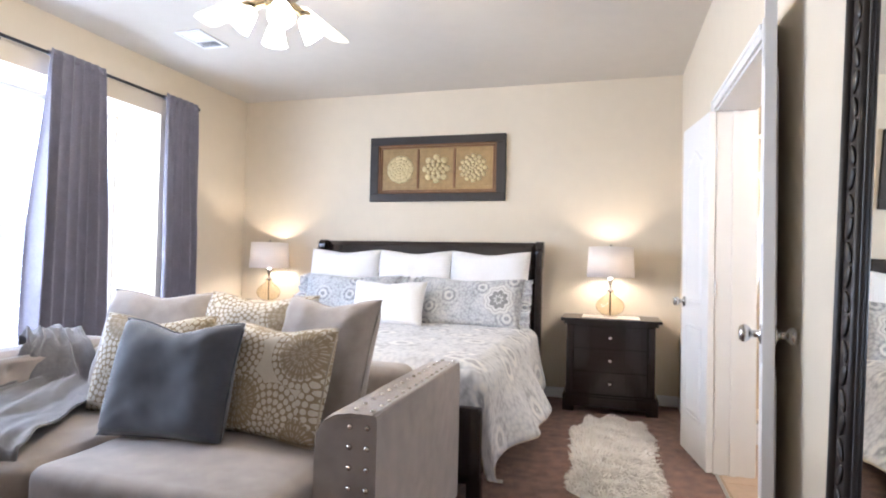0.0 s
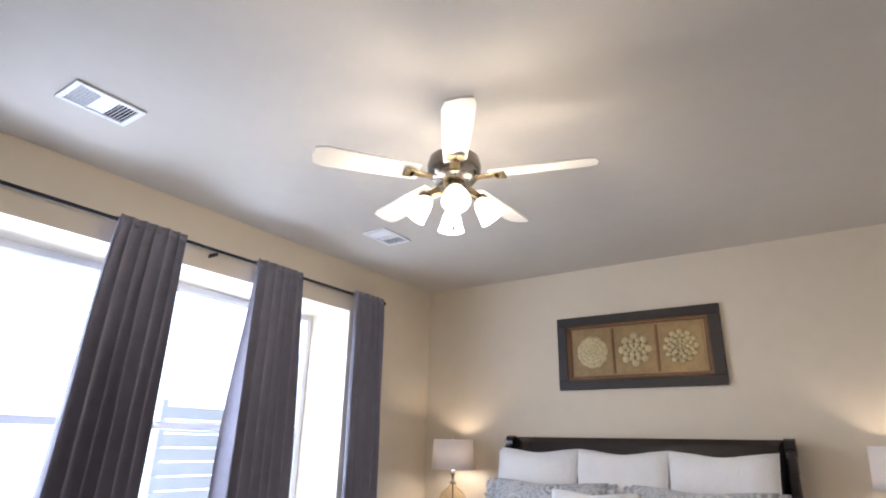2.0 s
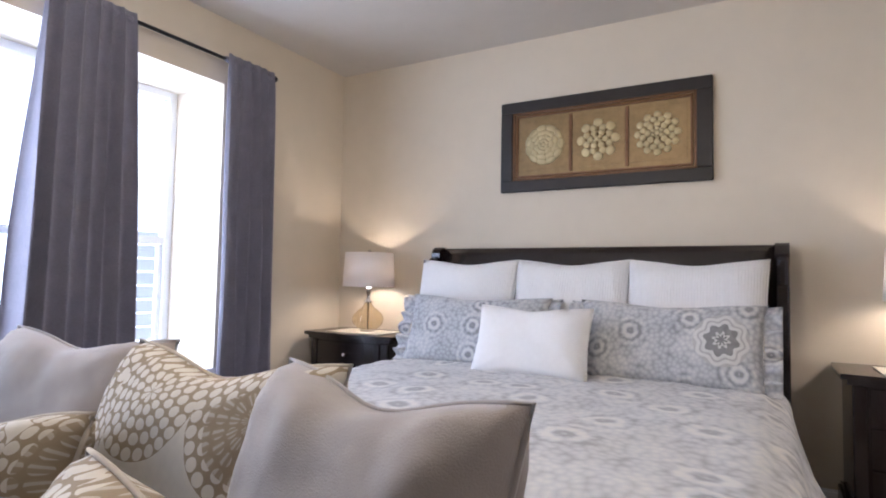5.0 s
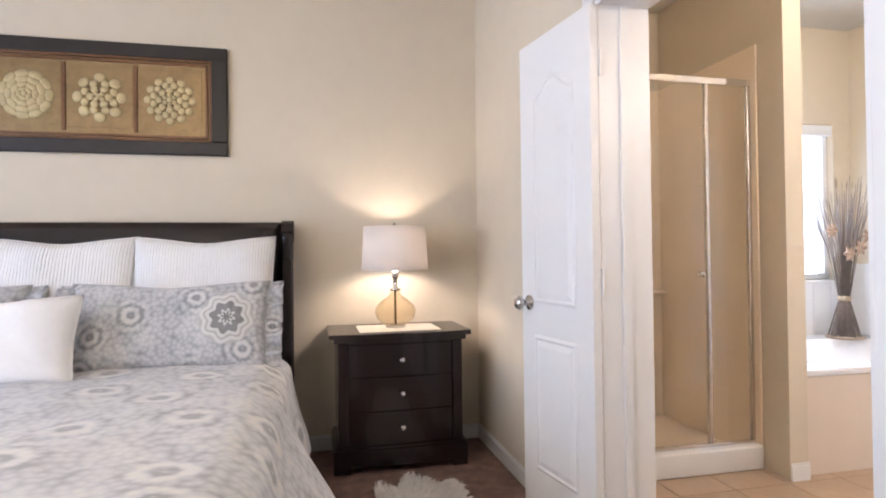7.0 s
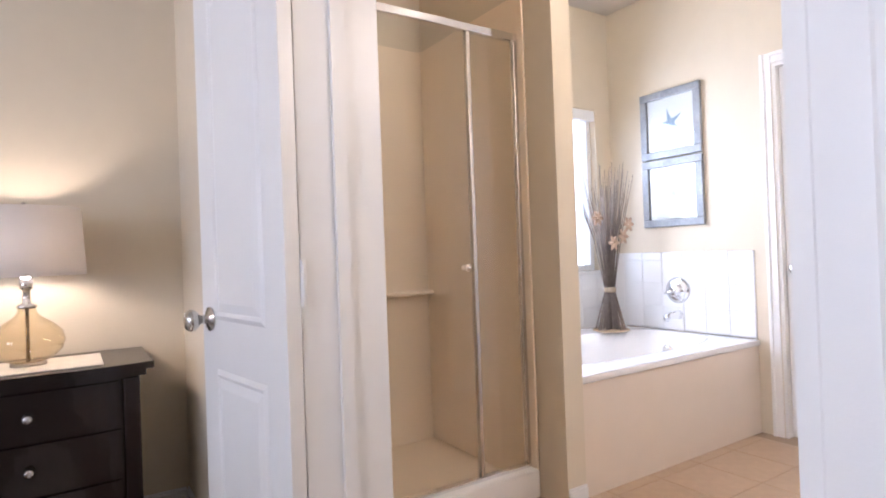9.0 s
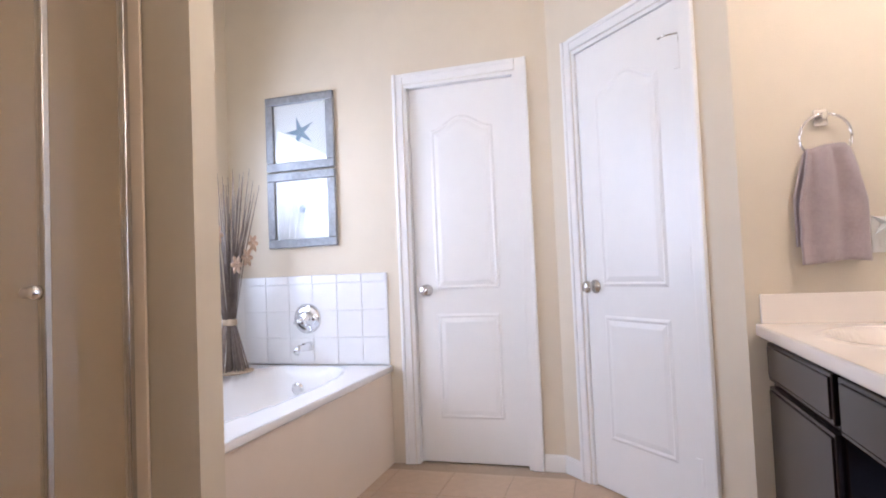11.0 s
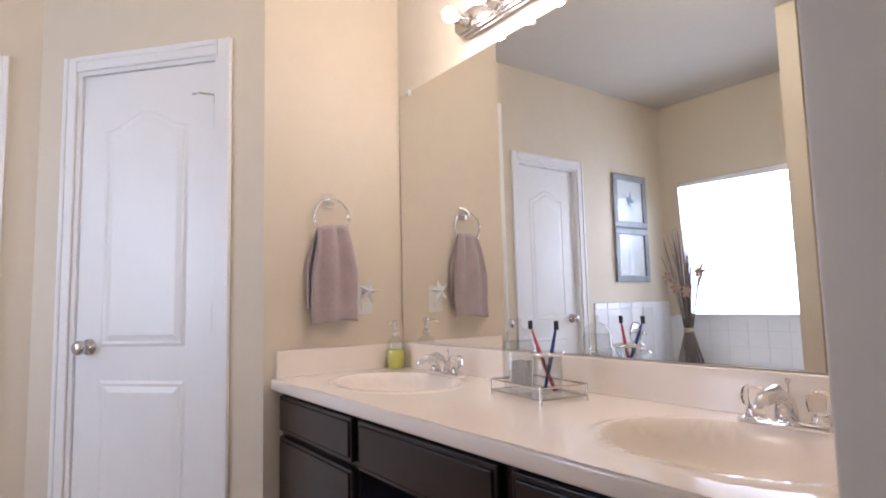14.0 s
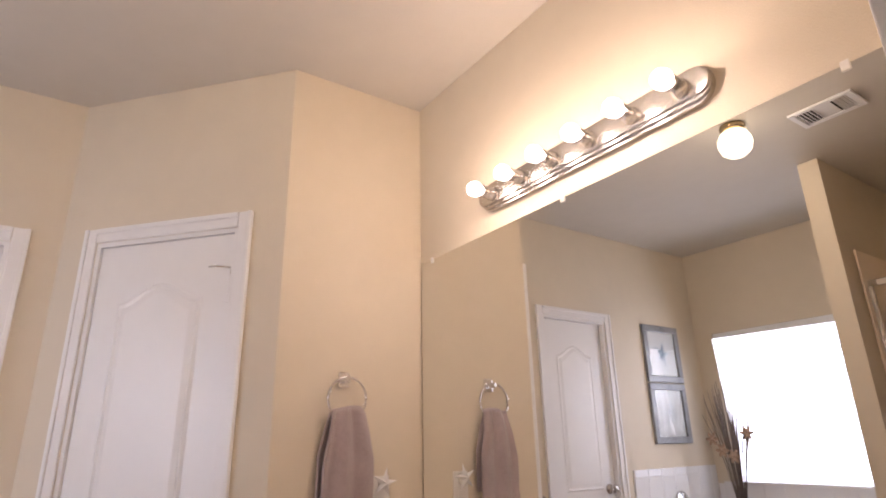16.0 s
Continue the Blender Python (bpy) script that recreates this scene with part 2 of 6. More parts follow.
def rosette(m, cu, cv, r):
    """One large ringed rosette added to a printed cloth at a place of the cloth."""
    n, l = m.node_tree.nodes, m.node_tree.links
    b = n["Principled BSDF"]
    base = b.inputs["Base Color"].links[0].from_socket
    tc, sep = n.new("ShaderNodeTexCoord"), n.new("ShaderNodeSeparateXYZ")
    l.new(tc.outputs["UV"], sep.inputs[0])
    dx = math_node(n, l, "SUBTRACT", sep.outputs[0], cu)
    dy = math_node(n, l, "SUBTRACT", sep.outputs[1], cv)
    d = math_node(n, l, "DIVIDE", math_node(n, l, "SQRT", math_node(n, l, "ADD", math_node(n, l, "MULTIPLY", dx, dx), math_node(n, l, "MULTIPLY", dy, dy)), None), r)
    ang = math_node(n, l, "ARCTAN2", dy, dx)
    pet = math_node(n, l, "MULTIPLY", math_node(n, l, "SINE", math_node(n, l, "MULTIPLY", ang, 8.0), None), 0.07)
    ramp = n.new("ShaderNodeValToRGB")
    ramp.color_ramp.interpolation = "CONSTANT"
    e = ramp.color_ramp.elements
    e[0].color, e[1].position, e[1].color = (0.16, 0.155, 0.15, 1), 0.16, (0.60, 0.585, 0.55, 1)
    for pos, c in ((0.27, 0.20), (0.58, 0.62), (0.72, 0.42), (0.80, 0.64), (0.93, 0.45)):
        ramp.color_ramp.elements.new(pos).color = (c, c * 0.98, c * 0.93, 1)
    l.new(math_node(n, l, "ADD", d, pet), ramp.inputs[0])
    mask = math_node(n, l, "LESS_THAN", d, 1.0)
    mix = n.new("ShaderNodeMixRGB")
    l.new(math_node(n, l, "MULTIPLY", mask, 0.85), mix.inputs[0])
    l.new(base, mix.inputs[1])
    l.new(ramp.outputs[0], mix.inputs[2])
    l.new(mix.outputs[0], b.inputs["Base Color"])
    return m


M_DUVET = lace("grey_medallion_print", (0.54, 0.54, 0.55), (0.31, 0.305, 0.315), (0.70, 0.68, 0.64), 2.9, 4.2)
M_SHAM = lace("blue_grey_medallion_print", (0.46, 0.475, 0.50), (0.24, 0.24, 0.25), (0.64, 0.63, 0.61), 4.2, 6.0)


M_SHAM2 = rosette(lace("grey_rosette_print", (0.46, 0.465, 0.475), (0.25, 0.25, 0.255), (0.64, 0.63, 0.60), 4.2, 6.0), 22 * 0.37 + 0.70, 22 * 0.21 + 0.23, 0.125)


def petals(name, ground, ink, scale):
    """Cream cloth with large chrysanthemum rounds made of rings of small petals; some rounds are plain taupe."""
    m = mat(name, ground, 0.85, var=0.08, scale=60, bump=0.3, bscale=700)
    n, l = m.node_tree.nodes, m.node_tree.links
    b = n["Principled BSDF"]
    base = b.inputs["Base Color"].links[0].from_socket
    tc, vor = n.new("ShaderNodeTexCoord"), n.new("ShaderNodeTexVoronoi")
    vor.voronoi_dimensions = "2D"
    vor.inputs["Scale"].default_value, vor.inputs["Randomness"].default_value = scale, 0.75
    l.new(tc.outputs["UV"], vor.inputs["Vector"])
    dif, sep, csep = n.new("ShaderNodeVectorMath"), n.new("ShaderNodeSeparateXYZ"), n.new("ShaderNodeSeparateColor")
    dif.operation = "SUBTRACT"
    l.new(tc.outputs["UV"], dif.inputs[0])
    l.new(vor.outputs["Position"], dif.inputs[1])
    l.new(dif.outputs[0], sep.inputs[0])
    l.new(vor.outputs["Color"], csep.inputs[0])
    dist = vor.outputs["Distance"]
    ring = math_node(n, l, "MULTIPLY", dist, 8.0)
    ringf = math_node(n, l, "ABSOLUTE", math_node(n, l, "SUBTRACT", math_node(n, l, "FRACT", ring, None), 0.5), None)
    ringi = math_node(n, l, "FLOOR", ring, None)
    turn = math_node(n, l, "DIVIDE", math_node(n, l, "ARCTAN2", sep.outputs[1], sep.outputs[0]), 6.28318)
    count = math_node(n, l, "ADD", math_node(n, l, "MULTIPLY", ringi, 5.0), 7.0)
    spoke = math_node(n, l, "ADD", math_node(n, l, "MULTIPLY", turn, count), math_node(n, l, "MULTIPLY", ringi, 0.5))
    spokef = math_node(n, l, "ABSOLUTE", math_node(n, l, "SUBTRACT", math_node(n, l, "FRACT", math_node(n, l, "ADD", spoke, 40.0), None), 0.5), None)
    rr = math_node(n, l, "SQRT", math_node(n, l, "ADD", math_node(n, l, "MULTIPLY", ringf, ringf), math_node(n, l, "MULTIPLY", spokef, spokef)), None)
    gap = math_node(n, l, "GREATER_THAN", rr, 0.42)
    inside = math_node(n, l, "LESS_THAN", dist, 0.62)
    plain = math_node(n, l, "MULTIPLY", math_node(n, l, "GREATER_THAN", csep.outputs[0], 0.62), math_node(n, l, "LESS_THAN", dist, 0.45))
    rays = math_node(n, l, "GREATER_THAN", math_node(n, l, "SINE", math_node(n, l, "MULTIPLY", turn, 6.28318 * 34), None), -0.2)
    plain_ink = math_node(n, l, "MULTIPLY", plain, math_node(n, l, "ADD", math_node(n, l, "MULTIPLY", rays, 0.45), 0.4))
    amount = math_node(n, l, "MAXIMUM", math_node(n, l, "MULTIPLY", math_node(n, l, "MULTIPLY", inside, gap), 0.9), plain_ink)
    mix = n.new("ShaderNodeMixRGB")
    l.new(amount, mix.inputs[0])
    l.new(base, mix.inputs[1])
    mix.inputs[2].default_value = (*ink, 1)
    l.new(mix.outputs[0], b.inputs["Base Color"])
    return m


M_PETALS = petals("cream_petal_print", (0.62, 0.57, 0.48), (0.27, 0.20, 0.115), 5.0)

# ---- shape helpers ----


def smooth(me, on=True):
    for p in me.polygons:
        p.use_smooth = on


def obj(name, bm, material, soft=False):
    me = bpy.data.meshes.new(name)
    bmesh.ops.recalc_face_normals(bm, faces=bm.faces)
    bm.to_mesh(me)
    bm.free()
    me.materials.append(material)
    if soft:
        smooth(me)
    return new(name, me)


def part(name, bm, material, parent, label="", soft=False):
    ob = obj(name, bm, material, soft)
    ob.parent = parent
    if label:
        ob["label"] = label
    return ob


def thing(name, label, category, m=None, group="", kind=""):
    ob = new(name)
    ob.empty_display_size = 0.1
    if m is not None:
        ob.matrix_basis = m
    return tagged(ob, label, category, group, kind)


def box(x0, x1, y0, y1, z0, z1, bevel=0.0, bm=None, seg=2):
    bm = bm or bmesh.new()
    m = Matrix.Translation(((x0 + x1) / 2, (y0 + y1) / 2, (z0 + z1) / 2)) @ Matrix.Diagonal((x1 - x0, y1 - y0, z1 - z0, 1))
    v = bmesh.ops.create_cube(bm, size=1, matrix=m)["verts"]
    if bevel:
        es = list({e for q in v for e in q.link_edges})
        bmesh.ops.bevel(bm, geom=es, offset=bevel, segments=seg, affect="EDGES", profile=0.5)
    return bm


def lathe(profile, n=32, bm=None, at=(0, 0, 0), turn=None):
    """A turned body from (radius, height) pairs."""
    bm = bm or bmesh.new()
    rings = []
    for r, z in profile:
        ring = []
        for k in range(n):
            a = 2 * math.pi * k / n
            p = Vector((r * math.cos(a), r * math.sin(a), z))
            if turn:
                p = turn @ p
            ring.append(bm.verts.new(p + Vector(at)))
        rings.append(ring)
    for a, b in zip(rings, rings[1:]):
        for k in range(n):
            bm.faces.new((a[k], a[(k + 1) % n], b[(k + 1) % n], b[k]))
    for ring in (rings[0], rings[-1]):
        bm.faces.new(ring)
    return bm


def tube(points, radius, n=10, bm=None, closed=False):
    """A round bar along points; radius may be a list."""
    bm = bm or bmesh.new()
    pts = [Vector(p) for p in points]
    rads = radius if isinstance(radius, (list, tuple)) else [radius] * len(pts)
    rings = []
    for i, p in enumerate(pts):
        a = pts[i - 1] if (i or closed) else pts[i]
        b = pts[(i + 1) % len(pts)] if (i < len(pts) - 1 or closed) else pts[i]
        d = (b - a).normalized()
        u = d.cross(Vector((0, 0, 1)))
        u = u.normalized() if u.length > 1e-3 else Vector((1, 0, 0))
        w = d.cross(u)
        rings.append([bm.verts.new(p + rads[i] * (math.cos(t) * u + math.sin(t) * w)) for t in (2 * math.pi * k / n for k in range(n))])
    pairs = list(zip(rings, rings[1:])) + ([(rings[-1], rings[0])] if closed else [])
    for a, b in pairs:
        for k in range(n):
            bm.faces.new((a[k], a[(k + 1) % n], b[(k + 1) % n], b[k]))
    if not closed:
        bm.faces.new(rings[0])
        bm.faces.new(rings[-1])
    return bm


def sheet(fn, nu, nv, thick=0.0, bm=None):
    """A cloth or shell: fn(u, v) gives a point; u, v run 0 to 1. UVs follow u, v in metres of the cloth."""
    bm = bm or bmesh.new()
    uv = bm.loops.layers.uv.verify()
    grid = [[bm.verts.new(fn(i / nu, j / nv)) for j in range(nv + 1)] for i in range(nu + 1)]
    su = sum((grid[i][nv // 2].co - grid[i + 1][nv // 2].co).length for i in range(nu))
    sv = sum((grid[nu // 2][j].co - grid[nu // 2][j + 1].co).length for j in range(nv))
    for i in range(nu):
        for j in range(nv):
            f = bm.faces.new((grid[i][j], grid[i + 1][j], grid[i + 1][j + 1], grid[i][j + 1]))
            for lp, (a, b) in zip(f.loops, ((i, j), (i + 1, j), (i + 1, j + 1), (i, j + 1))):
                lp[uv].uv = (a / nu * su, b / nv * sv)
    if thick:
        bm.normal_update()
        back = [[bm.verts.new(q.co - q.normal * thick) for q in row] for row in grid]
        for i in range(nu):
            for j in range(nv):
                f = bm.faces.new((back[i][j], back[i][j + 1], back[i + 1][j + 1], back[i + 1][j]))
                for lp, (a, b) in zip(f.loops, ((i, j), (i, j + 1), (i + 1, j + 1), (i + 1, j))):
                    lp[uv].uv = (a / nu * su, b / nv * sv)
        rim = [(i, 0) for i in range(nu)] + [(nu, j) for j in range(nv)] + [(i, nv) for i in range(nu, 0, -1)] + [(0, j) for j in range(nv, 0, -1)]
        for (i, j), (k, m) in zip(rim, rim[1:] + rim[:1]):
            bm.faces.new((grid[i][j], back[i][j], back[k][m], grid[k][m]))
    return bm


def pillow_bm(w, h, t, seed=0, crown=0.0, n=30, dent=0.0):
    """A stuffed cushion: width w along x, height h along z, thickness t along y, with pulled-out corners and creases."""
    bm = bmesh.new()
    uv = bm.loops.layers.uv.verify()
    off = Vector((seed * 7.3, seed * 3.1, seed * 1.7))
    for side in (-1, 1):
        g = []
        for i in range(n + 1):
            row = []
            for j in range(n + 1):
                u, v = 2 * i / n - 1, 2 * j / n - 1
                e = max(0.0, (1 - u ** 4) * (1 - v ** 4))
                pinch = 1 - 0.055 * (1 - abs(u) ** 2) * abs(v) ** 3 - 0.0
                pinch2 = 1 - 0.055 * (1 - abs(v) ** 2) * abs(u) ** 3
                x, z = u * w / 2 * pinch2, v * h / 2 * pinch
                z -= dent * math.exp(-(u / 0.45) ** 2) * max(0, v) ** 2 * h
                p = Vector((x, 0, z + h / 2))
                c = noise.noise(p * 6 + off) * 0.014 + noise.noise(p * 16 + off) * 0.005
                # creases that run in from the corners and down from the top edge
                ray = math.atan2(1.02 - abs(v), 1.02 - abs(u))
                c += 0.006 * math.sin(ray * 15 + seed) * math.exp(-2.2 * math.hypot(1 - abs(u), 1 - abs(v)))
                c += 0.005 * math.sin(u * 13 + 3 * noise.noise(p * 5 + off)) * max(0, v) ** 2
                edge = 1.0 if e > 0 else 0.0
                p.y = side * (t / 2 * e ** 0.45 + c * edge * e ** 0.3)
                row.append(bm.verts.new(p))
            g.append(row)
        for i in range(n):
            for j in range(n):
                f = bm.faces.new((g[i][j], g[i + 1][j], g[i + 1][j + 1], g[i][j + 1]))
                for lp, (a, b) in zip(f.loops, ((i, j), (i + 1, j), (i + 1, j + 1), (i, j + 1))):
                    lp[uv].uv = (a / n * w + seed * 0.37, b / n * h + seed * 0.21)
    bmesh.ops.remove_doubles(bm, verts=bm.verts, dist=0.0015)
    return bm


def cushion(name, label, m, w, h, t, material, seed, dent=0.0, piping=None, group=""):
    e = thing(name, label, "pillow", m, group)
    part("cover", pillow_bm(w, h, t, seed, dent=dent), material, e, soft=True)
    if piping:
        pts = []
        n = 14
        for k in range(4 * n):
            s, r = divmod(k, n)
            q = 2 * r / n - 1
            u, v = ((q, -1), (1, q), (-q, 1), (-1, -q))[s]
            x = u * w / 2 * (1 - 0.055 * (1 - v * v) * abs(u) ** 3)
            z = v * h / 2 * (1 - 0.055 * (1 - u * u) * abs(v) ** 3)
            z -= dent * math.exp(-(u / 0.45) ** 2) * max(0, v) ** 2 * h
            pts.append((x, 0, z + h / 2))
        part("piping", tube(pts, 0.0045, 6, closed=True), piping, e, soft=True)
    return e


# ---- structure ----
XL, XR, YB, YN, ZC = -3.53, 0.655, 5.0, -1.7, 2.745
XW, X1, T = 0.86, 3.505, 0.12


def struct(name, bm, material, label="", category="", soft=False):
    return tagged(obj(name, bm, material, soft), label, category, kind="structure")


struct("floor", box(XL - 0.6, XR + 0.02, YN - T, YB + T, -0.1, 0), M_CARPET, "brown cut-pile bedroom carpet", "carpet")
struct("ceiling", box(XL - T, XR + 0.06, YN - T, YB + T, ZC, ZC + 0.1), M_CEIL, "lightly textured off-white bedroom ceiling", "ceiling")
struct("wall_north", box(XL - T, XR, YB, YB + T, 0, ZC), M_WALL, "beige painted bedroom wall behind the bed", "wall")
struct("wall_south", box(XL - T, XR, YN - T, YN, 0, ZC), M_WALL, "plain beige painted bedroom wall", "wall")
# window wall with the deep recess
WY0, WY1, WZ0, WZ1, WX = 0.55, 3.83, 0.53, 2.325, -4.04
b = box(XL - T, XL, YN, WY0, 0, ZC)
box(XL - T, XL, WY1, YB, 0, ZC, bm=b)
box(XL - T, XL, WY0, WY1, WZ1, ZC, bm=b)
box(XL - T, XL, WY0, WY1, 0, WZ0, bm=b)
struct("wall_west", b, M_WALL, "beige painted wall with a deep window recess", "wall")
b = box(WX - 0.02, XL - T, WY0 - 0.1, WY0, WZ0 - 0.1, WZ1 + 0.1)
box(WX - 0.02, XL - T, WY1, WY1 + 0.1, WZ0 - 0.1, WZ1 + 0.1, bm=b)
box(WX - 0.02, XL - T, WY0, WY1, WZ1, WZ1 + 0.1, bm=b)
struct("window_recess", b, M_WALL, "beige painted sides of the deep window recess", "wall")
struct("window_sill", box(WX - 0.02, XL + 0.03, WY0, WY1, WZ0 - 0.1, WZ0 + 0.02, 0.008), M_TRIM, "deep white painted window seat ledge", "sill")
# bath door wall
DY0, DY1, DZ = 2.40, 3.445, 2.045
b = box(XR, XW, YN, DY0, 0, ZC)
box(XR, XW, DY1, DY1 + 0.066, 0, ZC, bm=b)
box(XR, XW, DY1 + 0.066, YB + T, 0, ZC, bm=b)
box(XR, XW, DY0, DY1, DZ, ZC, bm=b)
struct("wall_east", b, M_WALL, "beige painted wall with the bathroom doorway", "wall")

# bathroom shell
MY = 1.757
EX, EY, CY = 2.73, 2.362, 3.055
struct("bath_ceiling", box(XR + 0.061, X1 + 0.3, MY - T, YB + T, ZC + 0.001, ZC + 0.1), M_CEIL, "off-white bathroom ceiling", "ceiling")
b = box(XW, EX + T, MY - T, MY, 0, ZC)
struct("wall_vanity", b, M_WALL, "beige painted wall over the vanity", "wall")
struct("wall_towel", box(EX, EX + T, MY, EY, 0, ZC), M_WALL, "warm beige wall with the towel ring", "wall")
D1A, D1B = 3.225, 3.848
b = box(X1, X1 + T, CY - 0.05, D1A, 0, ZC)
box(X1, X1 + T, D1B, YB + T, 0, ZC, bm=b)
box(X1, X1 + T, D1A, D1B, 2.065, ZC, bm=b)
struct("wall_bath_east", b, M_WALL, "beige painted wall with a closet door and framed prints", "wall")
# diagonal wall, local x along it from the corner (X1, 3.10)
DIAG = pose(X1, CY, 0, 0, 0, math.degrees(math.atan2(EY - CY, EX - X1)))
DL = math.hypot(X1 - EX, CY - EY)
D2A, D2B = 0.188, 0.842


def placed(bm, m):
    bmesh.ops.transform(bm, matrix=m, verts=bm.verts)
    return bm


b = box(-0.02, D2A, 0, T, 0, ZC)
box(D2B, DL, 0, T, 0, ZC, bm=b)
box(D2A, D2B, 0, T, 2.065, ZC, bm=b)
struct("wall_diagonal", placed(b, DIAG), M_WALL, "beige diagonal wall with a panelled door", "wall")
BWX0, BWX1, BWZ0, BWZ1 = 2.16, 3.35, 0.925, 2.045
YT = 4.98
STX0, STX1, STY = 1.935, 2.042, 3.94
b = box(XW, BWX0, YT, YT + T + 0.02, 0, ZC)
box(BWX1, X1, YT, YT + T + 0.02, 0, ZC, bm=b)
box(BWX0, BWX1, YT, YT + T + 0.02, 0, BWZ0, bm=b)
box(BWX0, BWX1, YT, YT + T + 0.02, BWZ1, ZC, bm=b)
struct("wall_bath_north", b, M_WALL, "beige painted wall with the bathroom window", "wall")
struct("wall_stub", box(STX0, STX1, STY, YT, 0, ZC), M_WALL, "beige partition between shower and bathtub", "wall")
# closet voids behind the doors
struct("wall_closet", box(X1 + T + 0.3, X1 + T + 0.36, 1.6, YB, 0, ZC), M_WALL, "plain closet wall", "wall")


def casing(name, w, h, m, deep=T, both=True):
    """White moulded door casing round an opening w wide and h high, in local x, z; y is through the wall."""
    e = thing(name, "white painted moulded door casing", "door frame", m, kind="structure")
    cw = 0.06
    for y0, s in ((0, -1),) + (((deep, 1),) if both else ()):
        for nm, x0, x1, z0, z1 in (("side_casing", -cw, 0.0, 0, h + cw), ("side_casing", w, w + cw, 0, h + cw), ("head_casing", 0.0, w, h, h + cw)):
            bm = box(x0 + 0.001, x1 - 0.001, min(y0 + s * 0.012, y0 + s * 0.001), max(y0 + s * 0.012, y0 + s * 0.001), z0, z1, 0.003)
            if nm == "side_casing":
                inner = x1 if x0 < 0 else x0
                outer = x0 if x0 < 0 else x1
                a, c = sorted((outer, outer + (inner - outer) * 0.35))
                box(a + 0.002, c, min(y0 + s * 0.02, y0), max(y0 + s * 0.02, y0), z0, z1, 0.004, bm=bm)
            else:
                box(x0, x1, min(y0 + s * 0.02, y0), max(y0 + s * 0.02, y0), z1 - 0.022, z1 - 0.001, 0.004, bm=bm)
            part(nm, bm, M_TRIM, e)
    for x0, x1 in ((0, 0.018), (w - 0.018, w)):
        bm = box(x0, x1, 0, deep, 0, h)
        part("jamb", bm, M_TRIM, e)
    part("jamb", box(0.018, w - 0.018, 0, deep, h - 0.018, h), M_TRIM, e)
    part("door_stop", box(0.018, 0.03, deep * 0.45, deep * 0.45 + 0.03, 0, h - 0.018), M_TRIM, e)
    part("door_stop", box(w - 0.03, w - 0.018, deep * 0.45, deep * 0.45 + 0.03, 0, h - 0.018), M_TRIM, e)
    return e


def knob(parent, x, y, z, s, material=M_NICKEL):
    """A round door knob standing out along s * y."""
    turn = Matrix.Rotation(radians(-90 * s), 3, "X")
    bm = lathe([(0.002, 0), (0.032, 0.001), (0.032, 0.006), (0.012, 0.012), (0.011, 0.03), (0.02, 0.036), (0.028, 0.046), (0.029, 0.056), (0.022, 0.066), (0.004, 0.069)], 20, at=(x, y, z), turn=turn)
    return part("door_knob", bm, material, parent, "round brushed nickel door knob", soft=True)


def door_leaf(name, w, label, m, hinge_side="left", sides=(-1, 1), t=0.035, h=2.025, hinges=True, knobs=True, hinge_y=-1):
    """A moulded two-panel door, arched top panel; local x from the hinge, y across."""
    e = thing(name, label, "door", m, kind="structure")
    bm = box(0, w, 0, t, 0.008, h, 0.002)
    for s in (-1, 1):
        y = 0 if s < 0 else t
        mx = min(0.115, w * 0.2)
        for z0, z1, arch in ((0.24, 0.80, False), (0.93, h - 0.17, True)):
            # raised moulding ring and inner field
            def outline(d):
                x0, x1 = mx + d, w - mx - d
                pts = [(x0, z0 + d), (x1, z0 + d)]
                if arch:
                    n = 12
                    for k in range(n + 1):
                        q = k / n
                        rise = 0.07 * math.sin(math.pi * q) ** 2
                        pts.append((x1 + (x0 - x1) * q, z1 - 0.07 - d + rise))
                else:
                    pts += [(x1, z1 - d), (x0, z1 - d)]
                return pts
            loops = []
            for d, dep in ((0.0, 0.0005), (0.012, 0.006), (0.022, 0.002), (0.045, 0.007)):
                loops.append([bm.verts.new((px, y + s * dep, pz)) for px, pz in outline(d)])
            for a, c in zip(loops, loops[1:]):
                for k in range(len(a)):
                    bm.faces.new((a[k], a[(k + 1) % len(a)], c[(k + 1) % len(a)], c[k]))
            bm.faces.new(loops[-1])
    part("slab", bm, M_TRIM, e)
    if knobs:
        for s in sides:
            knob(e, w - 0.065, 0 if s < 0 else t, 0.93, s)
    if hinges:
        for z in (0.24, 1.03, 1.82):
            yh = -0.006 if hinge_y < 0 else t + 0.006
            bm = lathe([(0.006, -0.05), (0.006, 0.05)], 10, at=(-0.002, yh, z))
            box(0.0, 0.03, min(yh, yh - hinge_y * 0.006), max(yh, yh - hinge_y * 0.006), z - 0.045, z + 0.045, bm=bm)
            part("hinge", bm, M_TRIM, e)
    return e


